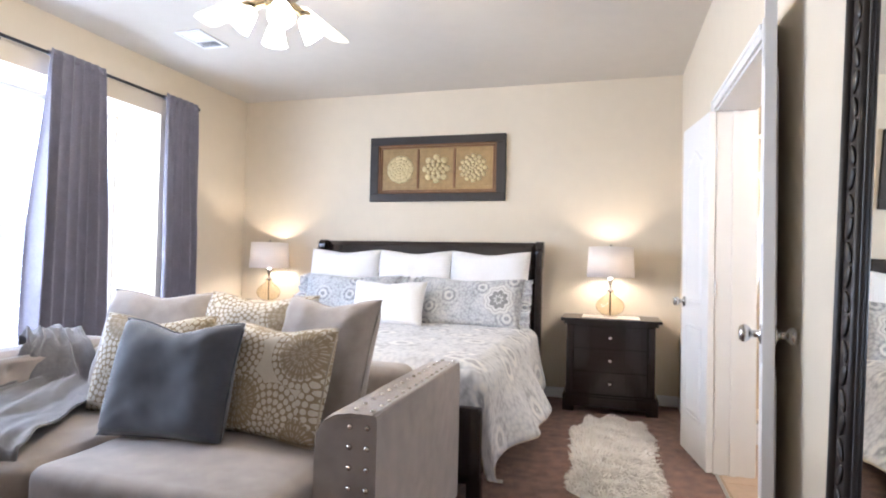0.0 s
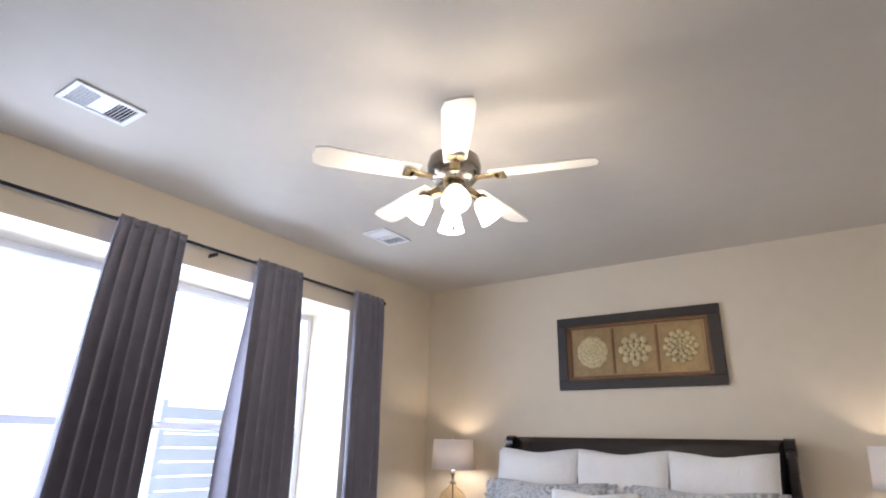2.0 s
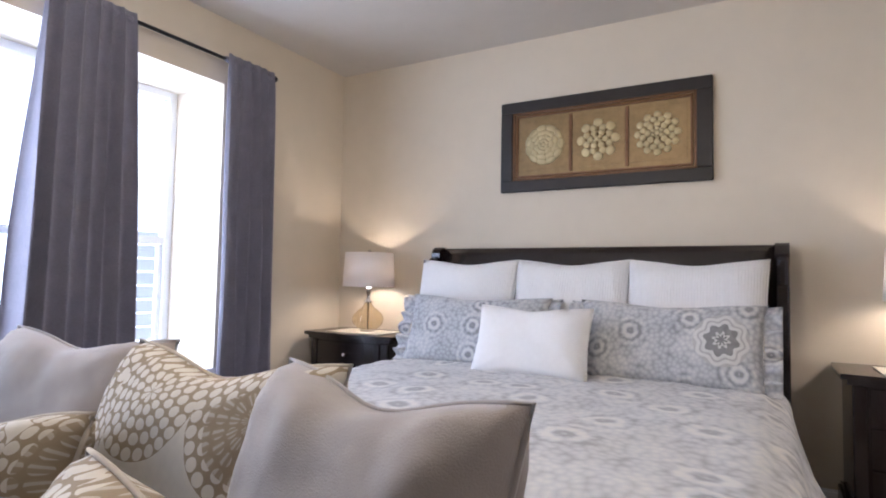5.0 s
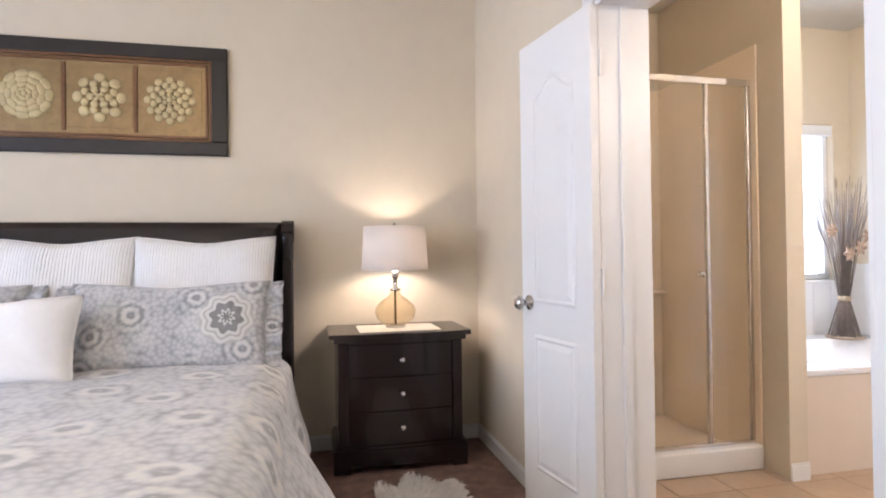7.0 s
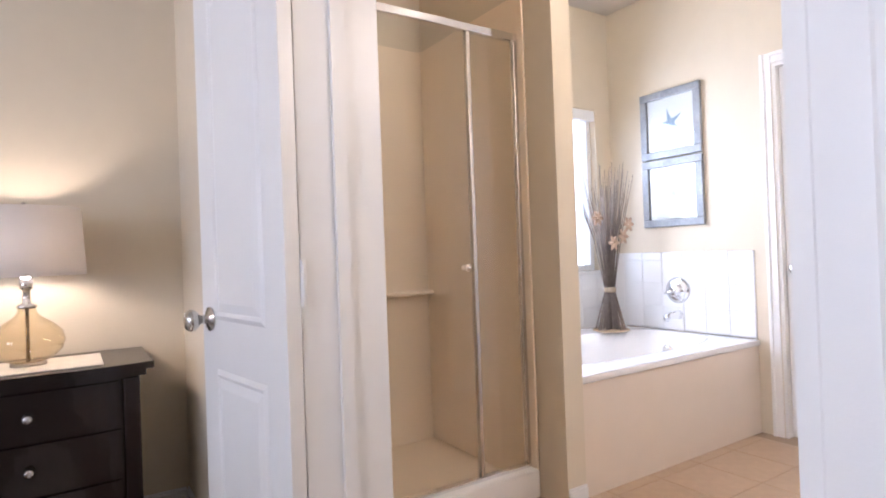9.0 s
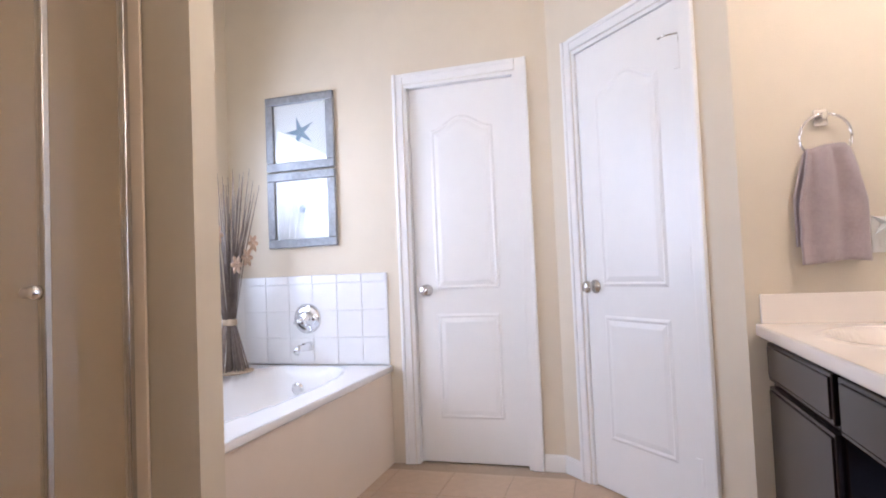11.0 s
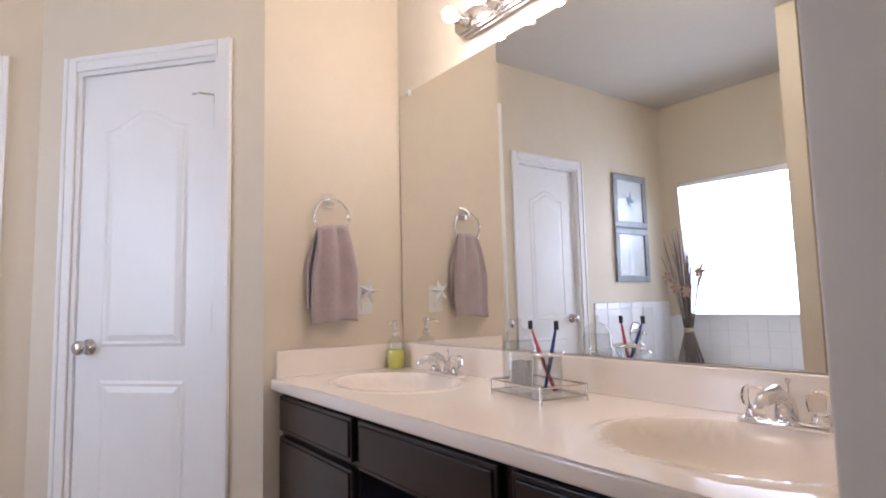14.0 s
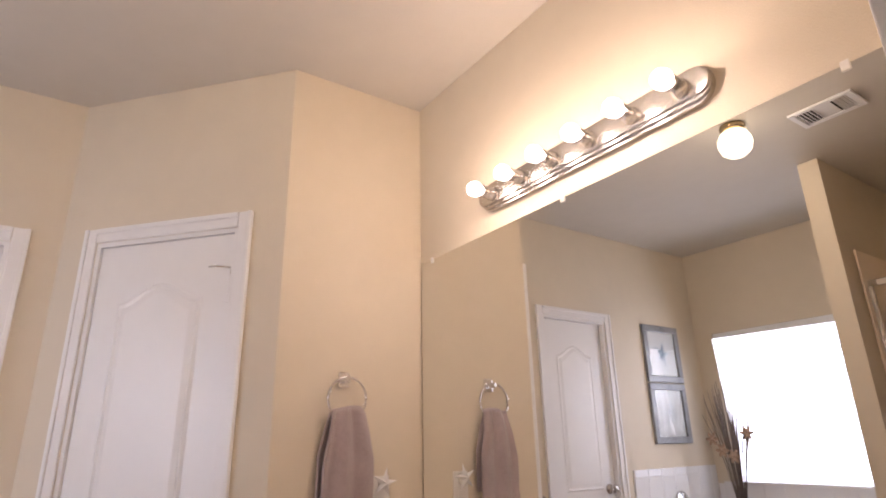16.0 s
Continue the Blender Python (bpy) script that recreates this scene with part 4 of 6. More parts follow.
def table_lamp(x, y, z):
    e = thing("table_lamp", "amber glass gourd lamp with a lit white drum shade", "table lamp", pose(x, y, z), "pair of bedside lamps")
    part("base_plate", lathe([(0.01, 0), (0.055, 0), (0.055, 0.008), (0.01, 0.010)], 28), M_CREAM, e, soft=True)
    body = [(0.045, 0.011), (0.075, 0.02), (0.105, 0.05), (0.117, 0.085), (0.105, 0.12), (0.075, 0.150), (0.045, 0.170), (0.030, 0.19), (0.028, 0.21)]
    inner = [(r - 0.004, zz) for r, zz in reversed(body)]
    g = part("glass_body", lathe(body + inner, 36), M_AMBER, e, "clear amber glass body", soft=True)
    g.visible_shadow = False
    part("neck", lathe([(0.012, 0.20), (0.032, 0.205), (0.032, 0.215), (0.014, 0.222), (0.012, 0.27), (0.02, 0.272), (0.02, 0.31)], 20), M_NICKEL, e, soft=True)
    part("stem", lathe([(0.006, 0.012), (0.006, 0.205)], 10), M_BRASS, e, soft=True)
    bm = bmesh.new()
    n = 40
    r0, r1, z0, z1 = 0.187, 0.174, 0.318, 0.562
    rings = []
    for r, zz in ((r0, z0), (r1, z1), (r1 - 0.004, z1), (r0 - 0.004, z0)):
        rings.append([bm.verts.new((r * math.cos(2 * math.pi * k / n), r * math.sin(2 * math.pi * k / n), zz)) for k in range(n)])
    for i in range(4):
        a, c = rings[i], rings[(i + 1) % 4]
        for k in range(n):
            bm.faces.new((a[k], a[(k + 1) % n], c[(k + 1) % n], c[k]))
    part("shade", bm, M_LAMPSHADE, e, "white linen drum shade", soft=True)
    part("bulb", lathe([(0.012, 0.31), (0.018, 0.325), (0.030, 0.355), (0.026, 0.385), (0.004, 0.40)], 18), M_BULB, e, "lit bulb", soft=True).visible_shadow = False
    bm = tube([(0.0, -0.176 * 0.0, 0.557), (0.17, 0, 0.557)], 0.002, 6)
    tube([(0, 0, 0.557), (-0.085, 0.147, 0.557)], 0.002, 6, bm=bm)
    tube([(0, 0, 0.557), (-0.085, -0.147, 0.557)], 0.002, 6, bm=bm)
    tube([(0, 0, 0.40), (0, 0, 0.56)], 0.003, 6, bm=bm)
    part("shade_spider", bm, M_NICKEL, e)
    part("finial", lathe([(0.003, 0.557), (0.010, 0.562), (0.012, 0.572), (0.006, 0.582), (0.002, 0.585)], 12), M_NICKEL, e, soft=True)
    bulb("lamp_bulb", x, y, z + 0.42, 10, 0.03, (1.0, 0.78, 0.54))
    return e


M_LAMPSHADE = bpy.data.materials.new("lit_linen_shade")
M_LAMPSHADE.use_nodes = True
ln, ll = M_LAMPSHADE.node_tree.nodes, M_LAMPSHADE.node_tree.links
diff, tra, mixs = ln.new("ShaderNodeBsdfDiffuse"), ln.new("ShaderNodeBsdfTranslucent"), ln.new("ShaderNodeMixShader")
diff.inputs[0].default_value, tra.inputs[0].default_value = (0.84, 0.82, 0.80, 1), (0.88, 0.80, 0.72, 1)
mixs.inputs[0].default_value = 0.35
ll.new(diff.outputs[0], mixs.inputs[1])
ll.new(tra.outputs[0], mixs.inputs[2])
ll.new(mixs.outputs[0], ln["Material Output"].inputs[0])
table_lamp(0.100, 4.755, 0.736)
table_lamp(-3.06, 4.765, 0.736)
for x in (0.105, -3.07):
    e = thing("table_runner", "folded ivory lace runner under the lamp", "runner", pose(x, 4.73, 0.731))
    part("cloth", box(-0.22, 0.22, -0.15, 0.15, 0, 0.005, 0.002), M_DOILY, e)

# ---- wall art ----
e = thing("wall_art", "dark framed triptych of gilded flower reliefs", "wall art", pose(-1.4675, YB, 2.013))
W, H = 0.655, 0.304
b = box(-W, W, -0.035, -0.002, H - 0.075, H, 0.006)
box(-W, W, -0.035, -0.002, -H, -H + 0.075, 0.006, bm=b)
box(-W, -W + 0.085, -0.035, -0.002, -H + 0.075, H - 0.075, 0.006, bm=b)
box(W - 0.085, W, -0.035, -0.002, -H + 0.075, H - 0.075, 0.006, bm=b)
part("frame", b, M_FRAME, e)
b = bmesh.new()
for o, y in ((0.085, -0.028), (0.105, -0.022)):
    ox, oz = W - o, H - o + 0.012
    for x0, x1, z0, z1 in ((-ox, ox, oz - 0.014, oz), (-ox, ox, -oz, -oz + 0.014), (-ox, -ox + 0.014, -oz, oz), (ox - 0.014, ox, -oz, oz)):
        box(x0, x1, y, -0.004, z0, z1, 0.003, bm=b)
part("inner_moulding", b, M_COPPER, e)
part("backing", box(-W + 0.08, W - 0.08, -0.010, -0.004, -H + 0.07, H - 0.07), M_GOLDDARK, e)


def flower(parent, x, kind):
    bm = bmesh.new()
    rings = (((11, 0.112, 0.040), (9, 0.082, 0.040), (7, 0.052, 0.034), (5, 0.026, 0.024)), ((8, 0.110, 0.050), (8, 0.078, 0.036), (6, 0.046, 0.034), (4, 0.022, 0.02)), ((12, 0.115, 0.036), (12, 0.085, 0.032), (8, 0.055, 0.032), (6, 0.028, 0.022)))[kind]
    for ri, (n, r, s) in enumerate(rings):
        for k in range(n):
            a = 2 * math.pi * (k + 0.5 * ri) / n
            m = Matrix.Translation((x + r * math.cos(a), -0.016 - 0.005 * ri, r * math.sin(a))) @ Matrix.Rotation(-a, 4, "Y") @ Matrix.Rotation(radians(16), 4, "Z") @ Matrix.Diagonal((s * 0.62, 0.011, s * (0.95 if kind == 0 else 0.62), 1))
            bmesh.ops.create_uvsphere(bm, u_segments=10, v_segments=6, radius=1, matrix=m)
    bmesh.ops.create_uvsphere(bm, u_segments=10, v_segments=6, radius=1, matrix=Matrix.Translation((x, -0.034, 0)) @ Matrix.Diagonal((0.016, 0.010, 0.016, 1)))
    part("flower_relief", bm, M_GOLD, parent, "gilded flower relief", soft=True)


for k, x in enumerate((-0.353, 0.0, 0.353)):
    part("panel", box(x - 0.165, x + 0.165, -0.014, -0.009, -0.165, 0.165, 0.002), M_GOLDDARK, e)
    flower(e, x, k)
for x in (-0.1765, 0.1765):
    part("divider", box(x - 0.01, x + 0.01, -0.02, -0.009, -0.185, 0.185, 0.003), M_COPPER, e)

# ---- sofa ----
SX0, SX1, SY0, SY1 = -2.66, -0.555, 1.475, 2.44
SF = 1.25
UP = 0.078
e = thing("sofa", "taupe velvet two-seat sofa with tufted arms and brass nailheads", "sofa")


def arm(x0, x1, inner):
    """A padded arm with a rolled inner edge and a square outer edge; inner is +1 where the seat lies at larger x."""
    bm = bmesh.new()
    n, w = 18, x1 - x0
    prof = [(0.0, 0.10), (0.0, 0.54), (0.006, 0.63), (0.03, 0.67), (0.07, 0.692), (0.12, 0.70), (w - 0.012, 0.697), (w - 0.003, 0.692), (w, 0.68), (w, 0.10)]
    rows = []
    for j in range(n + 1):
        y = SY0 + (SY1 - SY0) * j / n
        rows.append([bm.verts.new(((x0 + px) if inner < 0 else (x1 - px), y + (0.02 * (0.5 - abs(px / w - 0.5)) * -1 if j == 0 else 0), pz - (0.006 if j in (0, n) and pz > 0.56 else 0) + 0.004 * noise.noise(Vector((px * 9, y * 6, 0))))) for px, pz in prof])
    for a, c in zip(rows, rows[1:]):
        for i in range(len(a) - 1):
            bm.faces.new((a[i], a[i + 1], c[i + 1], c[i]))
        bm.faces.new((a[-1], a[0], c[0], c[-1]))
    bm.faces.new(rows[0])
    bm.faces.new(rows[-1])
    return bm


right = part("arm", arm(SX1 - 0.20, SX1, -1), M_VELVET, e)
left = part("arm", arm(SX0, SX0 + 0.20, 1), M_VELVET, e)
part("backrest", box(SX0 + 0.20, SX1 - 0.20, SY1 - 0.22, SY1, 0.10, 0.68, 0.06, seg=4), M_VELVET, e, soft=True)
part("seat_base", box(SX0 + 0.20, SX1 - 0.20, SF + 0.02, SY1 - 0.22, 0.10, 0.25 + UP, 0.02), M_VELVET, e)
mid = (SX0 + SX1) / 2


def seat_cushion(x0, x1):
    bm = box(x0, x1, SF, SY1 - 0.22, 0.25 + UP, 0.415 + UP, 0.045, seg=4)
    bmesh.ops.subdivide_edges(bm, edges=[q for q in bm.edges if q.calc_length() > 0.15], cuts=10, use_grid_fill=True)
    for q in bm.verts:
        u, v = (q.co.x - x0) / (x1 - x0) * 2 - 1, (q.co.y - SF) / (SY1 - 0.22 - SF) * 2 - 1
        if q.co.z > 0.37 + UP:
            q.co.z += 0.03 * max(0, 1 - u * u) * max(0, 1 - v * v) + 0.006 * noise.noise(q.co * 7)
        if v < -0.9:
            q.co.y -= 0.018 * max(0, 1 - u * u)
    return bm


for x0, x1 in ((SX0 + 0.205, mid - 0.003), (mid + 0.003, SX1 - 0.205)):
    part("seat_cushion", seat_cushion(x0, x1), M_VELVET, e, soft=True)
for x in (SX0 + 0.03, SX1 - 0.10):
    for y in (SY0 + 0.03, SY1 - 0.10):
        part("leg", box(x, x + 0.07, y, y + 0.07, 0, 0.10, 0.006), M_ESPRESSO, e)
# welt and nailheads along the outer arm
part("welt", tube([(SX1 - 0.012, SY0 + (SY1 - SY0) * k / 20, 0.692) for k in range(21)], 0.006, 8), M_VELVETGREY, e, soft=True)


def nail(parent, p, axis):
    turn = Matrix.Rotation(radians(-90), 3, "X").inverted() if axis == "y" else Matrix.Identity(3)
    bm = lathe([(0.0095, 0), (0.008, 0.004), (0.004, 0.0065), (0.001, 0.007)], 8, at=p, turn=turn)
    part("nailhead", bm, M_NICKEL, parent, soft=True)


for k in range(15):
    y = SY0 + 0.02 + (SY1 - SY0 - 0.05) * k / 14
    for dx, dz in ((0.022, 0.696), (0.075, 0.6985)):
        nail(e, (SX1 - dx, y, dz), "z")
for k in range(8):
    for dx in (0.03, 0.085):
        nail(e, (SX1 - dx, SY0 - 0.001, 0.653 - k * 0.06), "y")

PIP = M_VELVETGREY
cushion("throw_pillow", "taupe velvet throw pillow with piped edges", lean(-1.93, 2.05, 0.51, -18, 3), 0.60, 0.49, 0.18, M_VELVET, 31, 0.06, PIP, "throw pillows")
cushion("throw_pillow", "cream throw pillow with gold chrysanthemum print", lean(-1.365, 1.965, 0.51, -18, -2), 0.54, 0.50, 0.18, M_PETALS, 32, 0.07, M_CREAM, "throw pillows")
cushion("throw_pillow", "taupe velvet throw pillow leaning on the sofa arm", lean(-1.02, 1.91, 0.51, -18, -12), 0.45, 0.50, 0.19, M_VELVET, 33, 0.06, PIP, "throw pillows")
cushion("throw_pillow", "cream throw pillow with gold chrysanthemum print", lean(-1.69, 1.79, 0.505, -18, 10), 0.48, 0.41, 0.16, M_PETALS, 34, 0.08, M_CREAM, "throw pillows")
cushion("throw_pillow", "cream throw pillow with gold chrysanthemum print", lean(-1.08, 1.69, 0.505, -18, -8), 0.46, 0.41, 0.16, M_PETALS, 35, 0.05, M_CREAM, "throw pillows")
cushion("throw_pillow", "slate blue-grey plain throw pillow on the sofa seat", lean(-1.40, 1.56, 0.505, -18, 3), 0.49, 0.42, 0.16, M_BLUE, 36, 0.09, M_BLUE, "throw pillows")

# tufted lining of the far arm


def tufts(u, v):
    y, z = SF + 0.16 + (SY1 - 0.30 - SF) * u, 0.40 + UP + 0.20 * v
    d = 0.0
    for r in range(2):
        for k in range(5):
            by, bz = SF + 0.28 + 0.20 * k + 0.10 * r, 0.455 + UP + 0.085 * r
            d += math.exp(-((y - by) ** 2 + (z - bz) ** 2) / 0.0011)
    crease = 0.35 * (abs(math.sin((y * 1.0 + z) * 15.7)) ** 8 + abs(math.sin((y - z) * 15.7)) ** 8)
    edge = min(1, 8 * v * (1 - v) + 0.3) * min(1, 10 * u * (1 - u) + 0.2)
    return (SX0 + 0.20 + 0.042 * edge - 0.030 * min(1, d + crease * 0.25) * edge, y, z)


part("tufted_lining", sheet(tufts, 110, 30, 0.004), M_VELVET, bpy.data.objects["sofa"], soft=True)

# throw blanket over the left arm
e = thing("throw_blanket", "crumpled grey knitted throw over the sofa arm", "blanket")


def throw(u, v):
    """Runs from behind the arm, over its top, down to the seat and along it to the front."""
    path = ((SX0 - 0.03, 2.36, 0.38), (SX0 - 0.02, 2.34, 0.63), (SX0 + 0.10, 2.30, 0.665), (SX0 + 0.24, 2.22, 0.60), (SX0 + 0.38, 2.14, 0.46), (SX0 + 0.56, 1.90, 0.445), (SX0 + 0.66, 1.68, 0.445), (SX0 + 0.76, 1.46, 0.44), (SX0 + 0.82, 1.345, 0.42), (SX0 + 0.84, 1.325, 0.16))
    k = v * (len(path) - 1)
    i = min(int(k), len(path) - 2)
    c = Vector(path[i]).lerp(Vector(path[i + 1]), k - i) + Vector((0, -0.10, UP))
    wide = (0.30 + 0.34 * min(1, max(0, (v - 0.30) * 3.5))) * (1 + 0.25 * noise.noise(Vector((v * 3, 0, 7))))
    side = Vector((0.05, -1, 0)).lerp(Vector((-0.92, -0.25, 0)), min(1, max(0, (v - 0.28) * 4)))
    f = noise.noise(Vector((u * 4, v * 2.5, 3)))
    p = c + side * (u - 0.25) * wide
    p.z += 0.020 + 0.016 * math.sin(u * 19 + 5 * f + 3 * v) + 0.034 * abs(noise.noise(Vector((u * 6, v * 7, 8)))) + 0.012 * abs(noise.noise(Vector((u * 15, v * 16, 2))))
    p.x += 0.012 * math.sin(u * 15 + v * 4)
    if v > 0.45:
        p.x = max(p.x, SX0 + 0.245)
    return p


part("cloth", sheet(throw, 50, 70, 0.008), M_THROW, e, soft=True)

# ---- sheepskin rug ----
e = thing("sheepskin_rug", "long white shaggy sheepskin rug on the carpet", "rug")
b = bmesh.new()
rng = random.Random(5)
cx, cy, hw, hl = 0.125, 3.56, 0.245, 0.84


def hide_edge(a):
    s = abs(math.sin(a)) ** 0.55 * (1 if math.sin(a) > 0 else -1)
    c = abs(math.cos(a)) ** 0.8 * (1 if math.cos(a) > 0 else -1)
    wob = 1 + 0.10 * noise.noise(Vector((math.cos(a) * 2.4, math.sin(a) * 2.4, 1))) + 0.05 * math.sin(a * 9)
    return hw * c * wob, hl * s * wob


nr, na = 9, 72
rows = []
for i in range(nr + 1):
    q = i / nr
    rows.append([b.verts.new((cx + hide_edge(2 * math.pi * k / na)[0] * q, cy + hide_edge(2 * math.pi * k / na)[1] * q, 0.004 + 0.022 * (1 - q ** 4))) for k in range(na)])
for r0, r1 in zip(rows, rows[1:]):
    for k in range(na):
        if r0 is rows[0]:
            continue
        b.faces.new((r0[k], r0[(k + 1) % na], r1[(k + 1) % na], r1[k]))
b.faces.new(rows[1])
part("hide", b, M_FUR, e, soft=True)
verts, faces = [], []
for _ in range(9000):
    a, q = rng.uniform(0, 2 * math.pi), math.sqrt(rng.uniform(0, 1)) * 1.0
    ex, ey = hide_edge(a)
    x, y, z = cx + ex * q, cy + ey * q, 0.006 + 0.020 * (1 - q ** 4)
    cl = noise.noise(Vector((x * 9, y * 9, 0))) * 3.0
    d = Vector((math.cos(a) * q * 1.1 + 0.7 * math.cos(cl), math.sin(a) * q * 1.1 + 0.7 * math.sin(cl), rng.uniform(0.35, 1.0))).normalized()
    L, wd = rng.uniform(0.03, 0.055), rng.uniform(0.0018, 0.004)
    sd = d.cross(Vector((rng.uniform(-1, 1), rng.uniform(-1, 1), 0.3))).normalized() * wd
    p0 = Vector((x, y, z))
    p1 = p0 + d * L * 0.6
    p2 = p0 + d * L + Vector((0, 0, -0.3 * L))
    i = len(verts)
    verts += [p0 - sd, p0 + sd, p1 + sd, p1 - sd, p2]
    faces += [(i, i + 1, i + 2, i + 3), (i + 3, i + 2, i + 4)]
me = bpy.data.meshes.new("fur")
me.from_pydata(verts, [], faces)
me.materials.append(M_FUR)
fur = new("fur", me)
fur.parent = e
tagged(fur, "shaggy white wool locks", kind="stuff")

# ---- floor mirror ----
e = thing("floor_mirror", "tall leaning mirror in a carved black wooden frame", "mirror", pose(0.545, 0.455, 0.0, 0, 1.8, 0))
FW, FH = 0.99, 2.0
b = bmesh.new()
for y0, y1, z0, z1 in ((0, FW, 0, 0.12), (0, FW, FH - 0.12, FH), (0, 0.12, 0.12, FH - 0.12), (FW - 0.12, FW, 0.12, FH - 0.12)):
    box(0.005, 0.045, y0, y1, z0, z1, 0.006, bm=b)
part("frame", b, M_FRAME, e)
b = bmesh.new()
for y in (0.018, FW - 0.018):
    tube([(0.005, y, 0.02), (0.005, y, FH - 0.02)], 0.012, 8, bm=b)
for y in (0.105, FW - 0.105):
    tube([(0.005, y, 0.11), (0.005, y, FH - 0.11)], 0.010, 8, bm=b)
part("moulding", b, M_FRAME, e, soft=True)
for y in (0.06, FW - 0.06):
    for k in range(34):
        bm = bmesh.new()
        m = Matrix.Translation((0.003, y, 0.10 + k * 0.054)) @ Matrix.Rotation(radians(28 if k % 2 else -28), 4, "X") @ Matrix.Diagonal((0.005, 0.015, 0.027, 1))
        bmesh.ops.create_uvsphere(bm, u_segments=8, v_segments=6, radius=1, matrix=m)
        part("carved_leaf", bm, M_FRAME, e, soft=True)
part("mirror_glass", box(0.012, 0.020, 0.11, FW - 0.11, 0.11, FH - 0.11), M_MIRROR, e, "silvered mirror glass")

# ---- bathroom floor ----
struct("bath_floor", box(XR + 0.02, X1 + T, MY, YT, -0.1, -0.002), M_GROUT, "tan tile grout bed", "floor")
bf = bpy.data.objects["bath_floor"]
tile = bmesh.new()
box(-0.1495, 0.1495, -0.1495, 0.1495, -0.004, 0.0, 0.0015, bm=tile, seg=1)
tme = bpy.data.meshes.new("floor_tile")
tile.to_mesh(tme)
tile.free()
tme.materials.append(M_TILE)
for i in range(10):
    for j in range(10):
        x, y = XR + 0.19 + i * 0.302, 1.95 + j * 0.302
        if x > X1 or y > 4.9 or (x - y) > X1 - CY + 0.15:
            continue
        o = new("floor_tile", tme)
        o.location = (x, y, 0.002)
        o.parent = bf
struct("threshold", box(XR + 0.005, XR + 0.025, DY0 + 0.02, DY1 - 0.02, 0, 0.006, 0.002), M_NICKEL, "thin metal carpet edge strip", "trim")

# ---- vanity ----
CF, CZ = 2.335, 0.808
VX0, VX1 = XW + 0.02, EX - 0.003


def cab_front(parent, name, x0, x1, z0, z1, y):
    """A raised panel cabinet front facing +y."""
    bm = box(x0, x1, y, y + 0.018, z0, z1, 0.003)
    box(x0 + 0.012, x1 - 0.012, y + 0.018, y + 0.022, z0 + 0.012, z1 - 0.012, 0.004, bm=bm)
    return part(name, bm, M_VANITY, parent)


def vanity_unit(x0, x1, kind):
    lab = {"base": "dark brown vanity base cabinet", "knee": "dark brown vanity apron drawer over an open knee space"}[kind]
    e = thing("vanity_cabinet", lab, "cabinet", group="vanity cabinets")
    if kind == "base":
        bm = box(x0, x1, MY + 0.01, CF - 0.045, 0.09, CZ - 0.15)
        part("top_rail", box(x0, x1, CF - 0.065, CF - 0.045, CZ - 0.149, CZ - 0.04), M_VANITY, e)
        part("toe_kick", box(x0, x1, MY + 0.01, CF - 0.11, 0, 0.089), M_VANITY, e)
        part("body", bm, M_VANITY, e)
        cab_front(e, "drawer", x0 + 0.02, x1 - 0.02, CZ - 0.185, CZ - 0.06, CF - 0.044)
        if x1 - x0 > 0.7:
            m = (x0 + x1) / 2
            cab_front(e, "door", x0 + 0.02, m - 0.004, 0.11, CZ - 0.205, CF - 0.044)
            cab_front(e, "door", m + 0.004, x1 - 0.02, 0.11, CZ - 0.205, CF - 0.044)
        else:
            cab_front(e, "door", x0 + 0.02, x1 - 0.02, 0.11, CZ - 0.205, CF - 0.044)
    else:
        part("body", box(x0, x1, MY + 0.04, CF - 0.045, CZ - 0.20, CZ - 0.04), M_VANITY, e)
        cab_front(e, "drawer", x0 + 0.02, x1 - 0.02, CZ - 0.195, CZ - 0.06, CF - 0.044)
        part("back_panel", box(x0, x1, MY + 0.01, MY + 0.03, 0, CZ - 0.04), M_VANITY, e)
    return e


vanity_unit(2.115, VX1, "base")
vanity_unit(1.485, 2.113, "knee")
vanity_unit(VX0, 1.483, "base")


def basin_top():
    """Cream countertop with two oval bowls sunk into it."""
    bm = bmesh.new()
    nx, ny = 150, 44
    bowls = ((2.31, 2.05), (1.16, 2.05))
    y0, y1 = MY + 0.002, CF
    g = []
    for i in range(nx + 1):
        row = []
        x = VX0 + (VX1 - VX0) * i / nx
        for j in range(ny + 1):
            y = y0 + (y1 - y0) * j / ny
            z = CZ
            for bx, by in bowls:
                r = math.hypot((x - bx) / 0.245, (y - by) / 0.185)
                if r < 1:
                    z = CZ - 0.135 * (1 - r ** 3.0) ** 0.55
                elif r < 1.13:
                    z = CZ + 0.005 * math.sin((r - 1) / 0.13 * math.pi)
            row.append(bm.verts.new((x, y, z)))
        g.append(row)
    for i in range(nx):
        for j in range(ny):
            bm.faces.new((g[i][j], g[i + 1][j], g[i + 1][j + 1], g[i][j + 1]))
    return bm


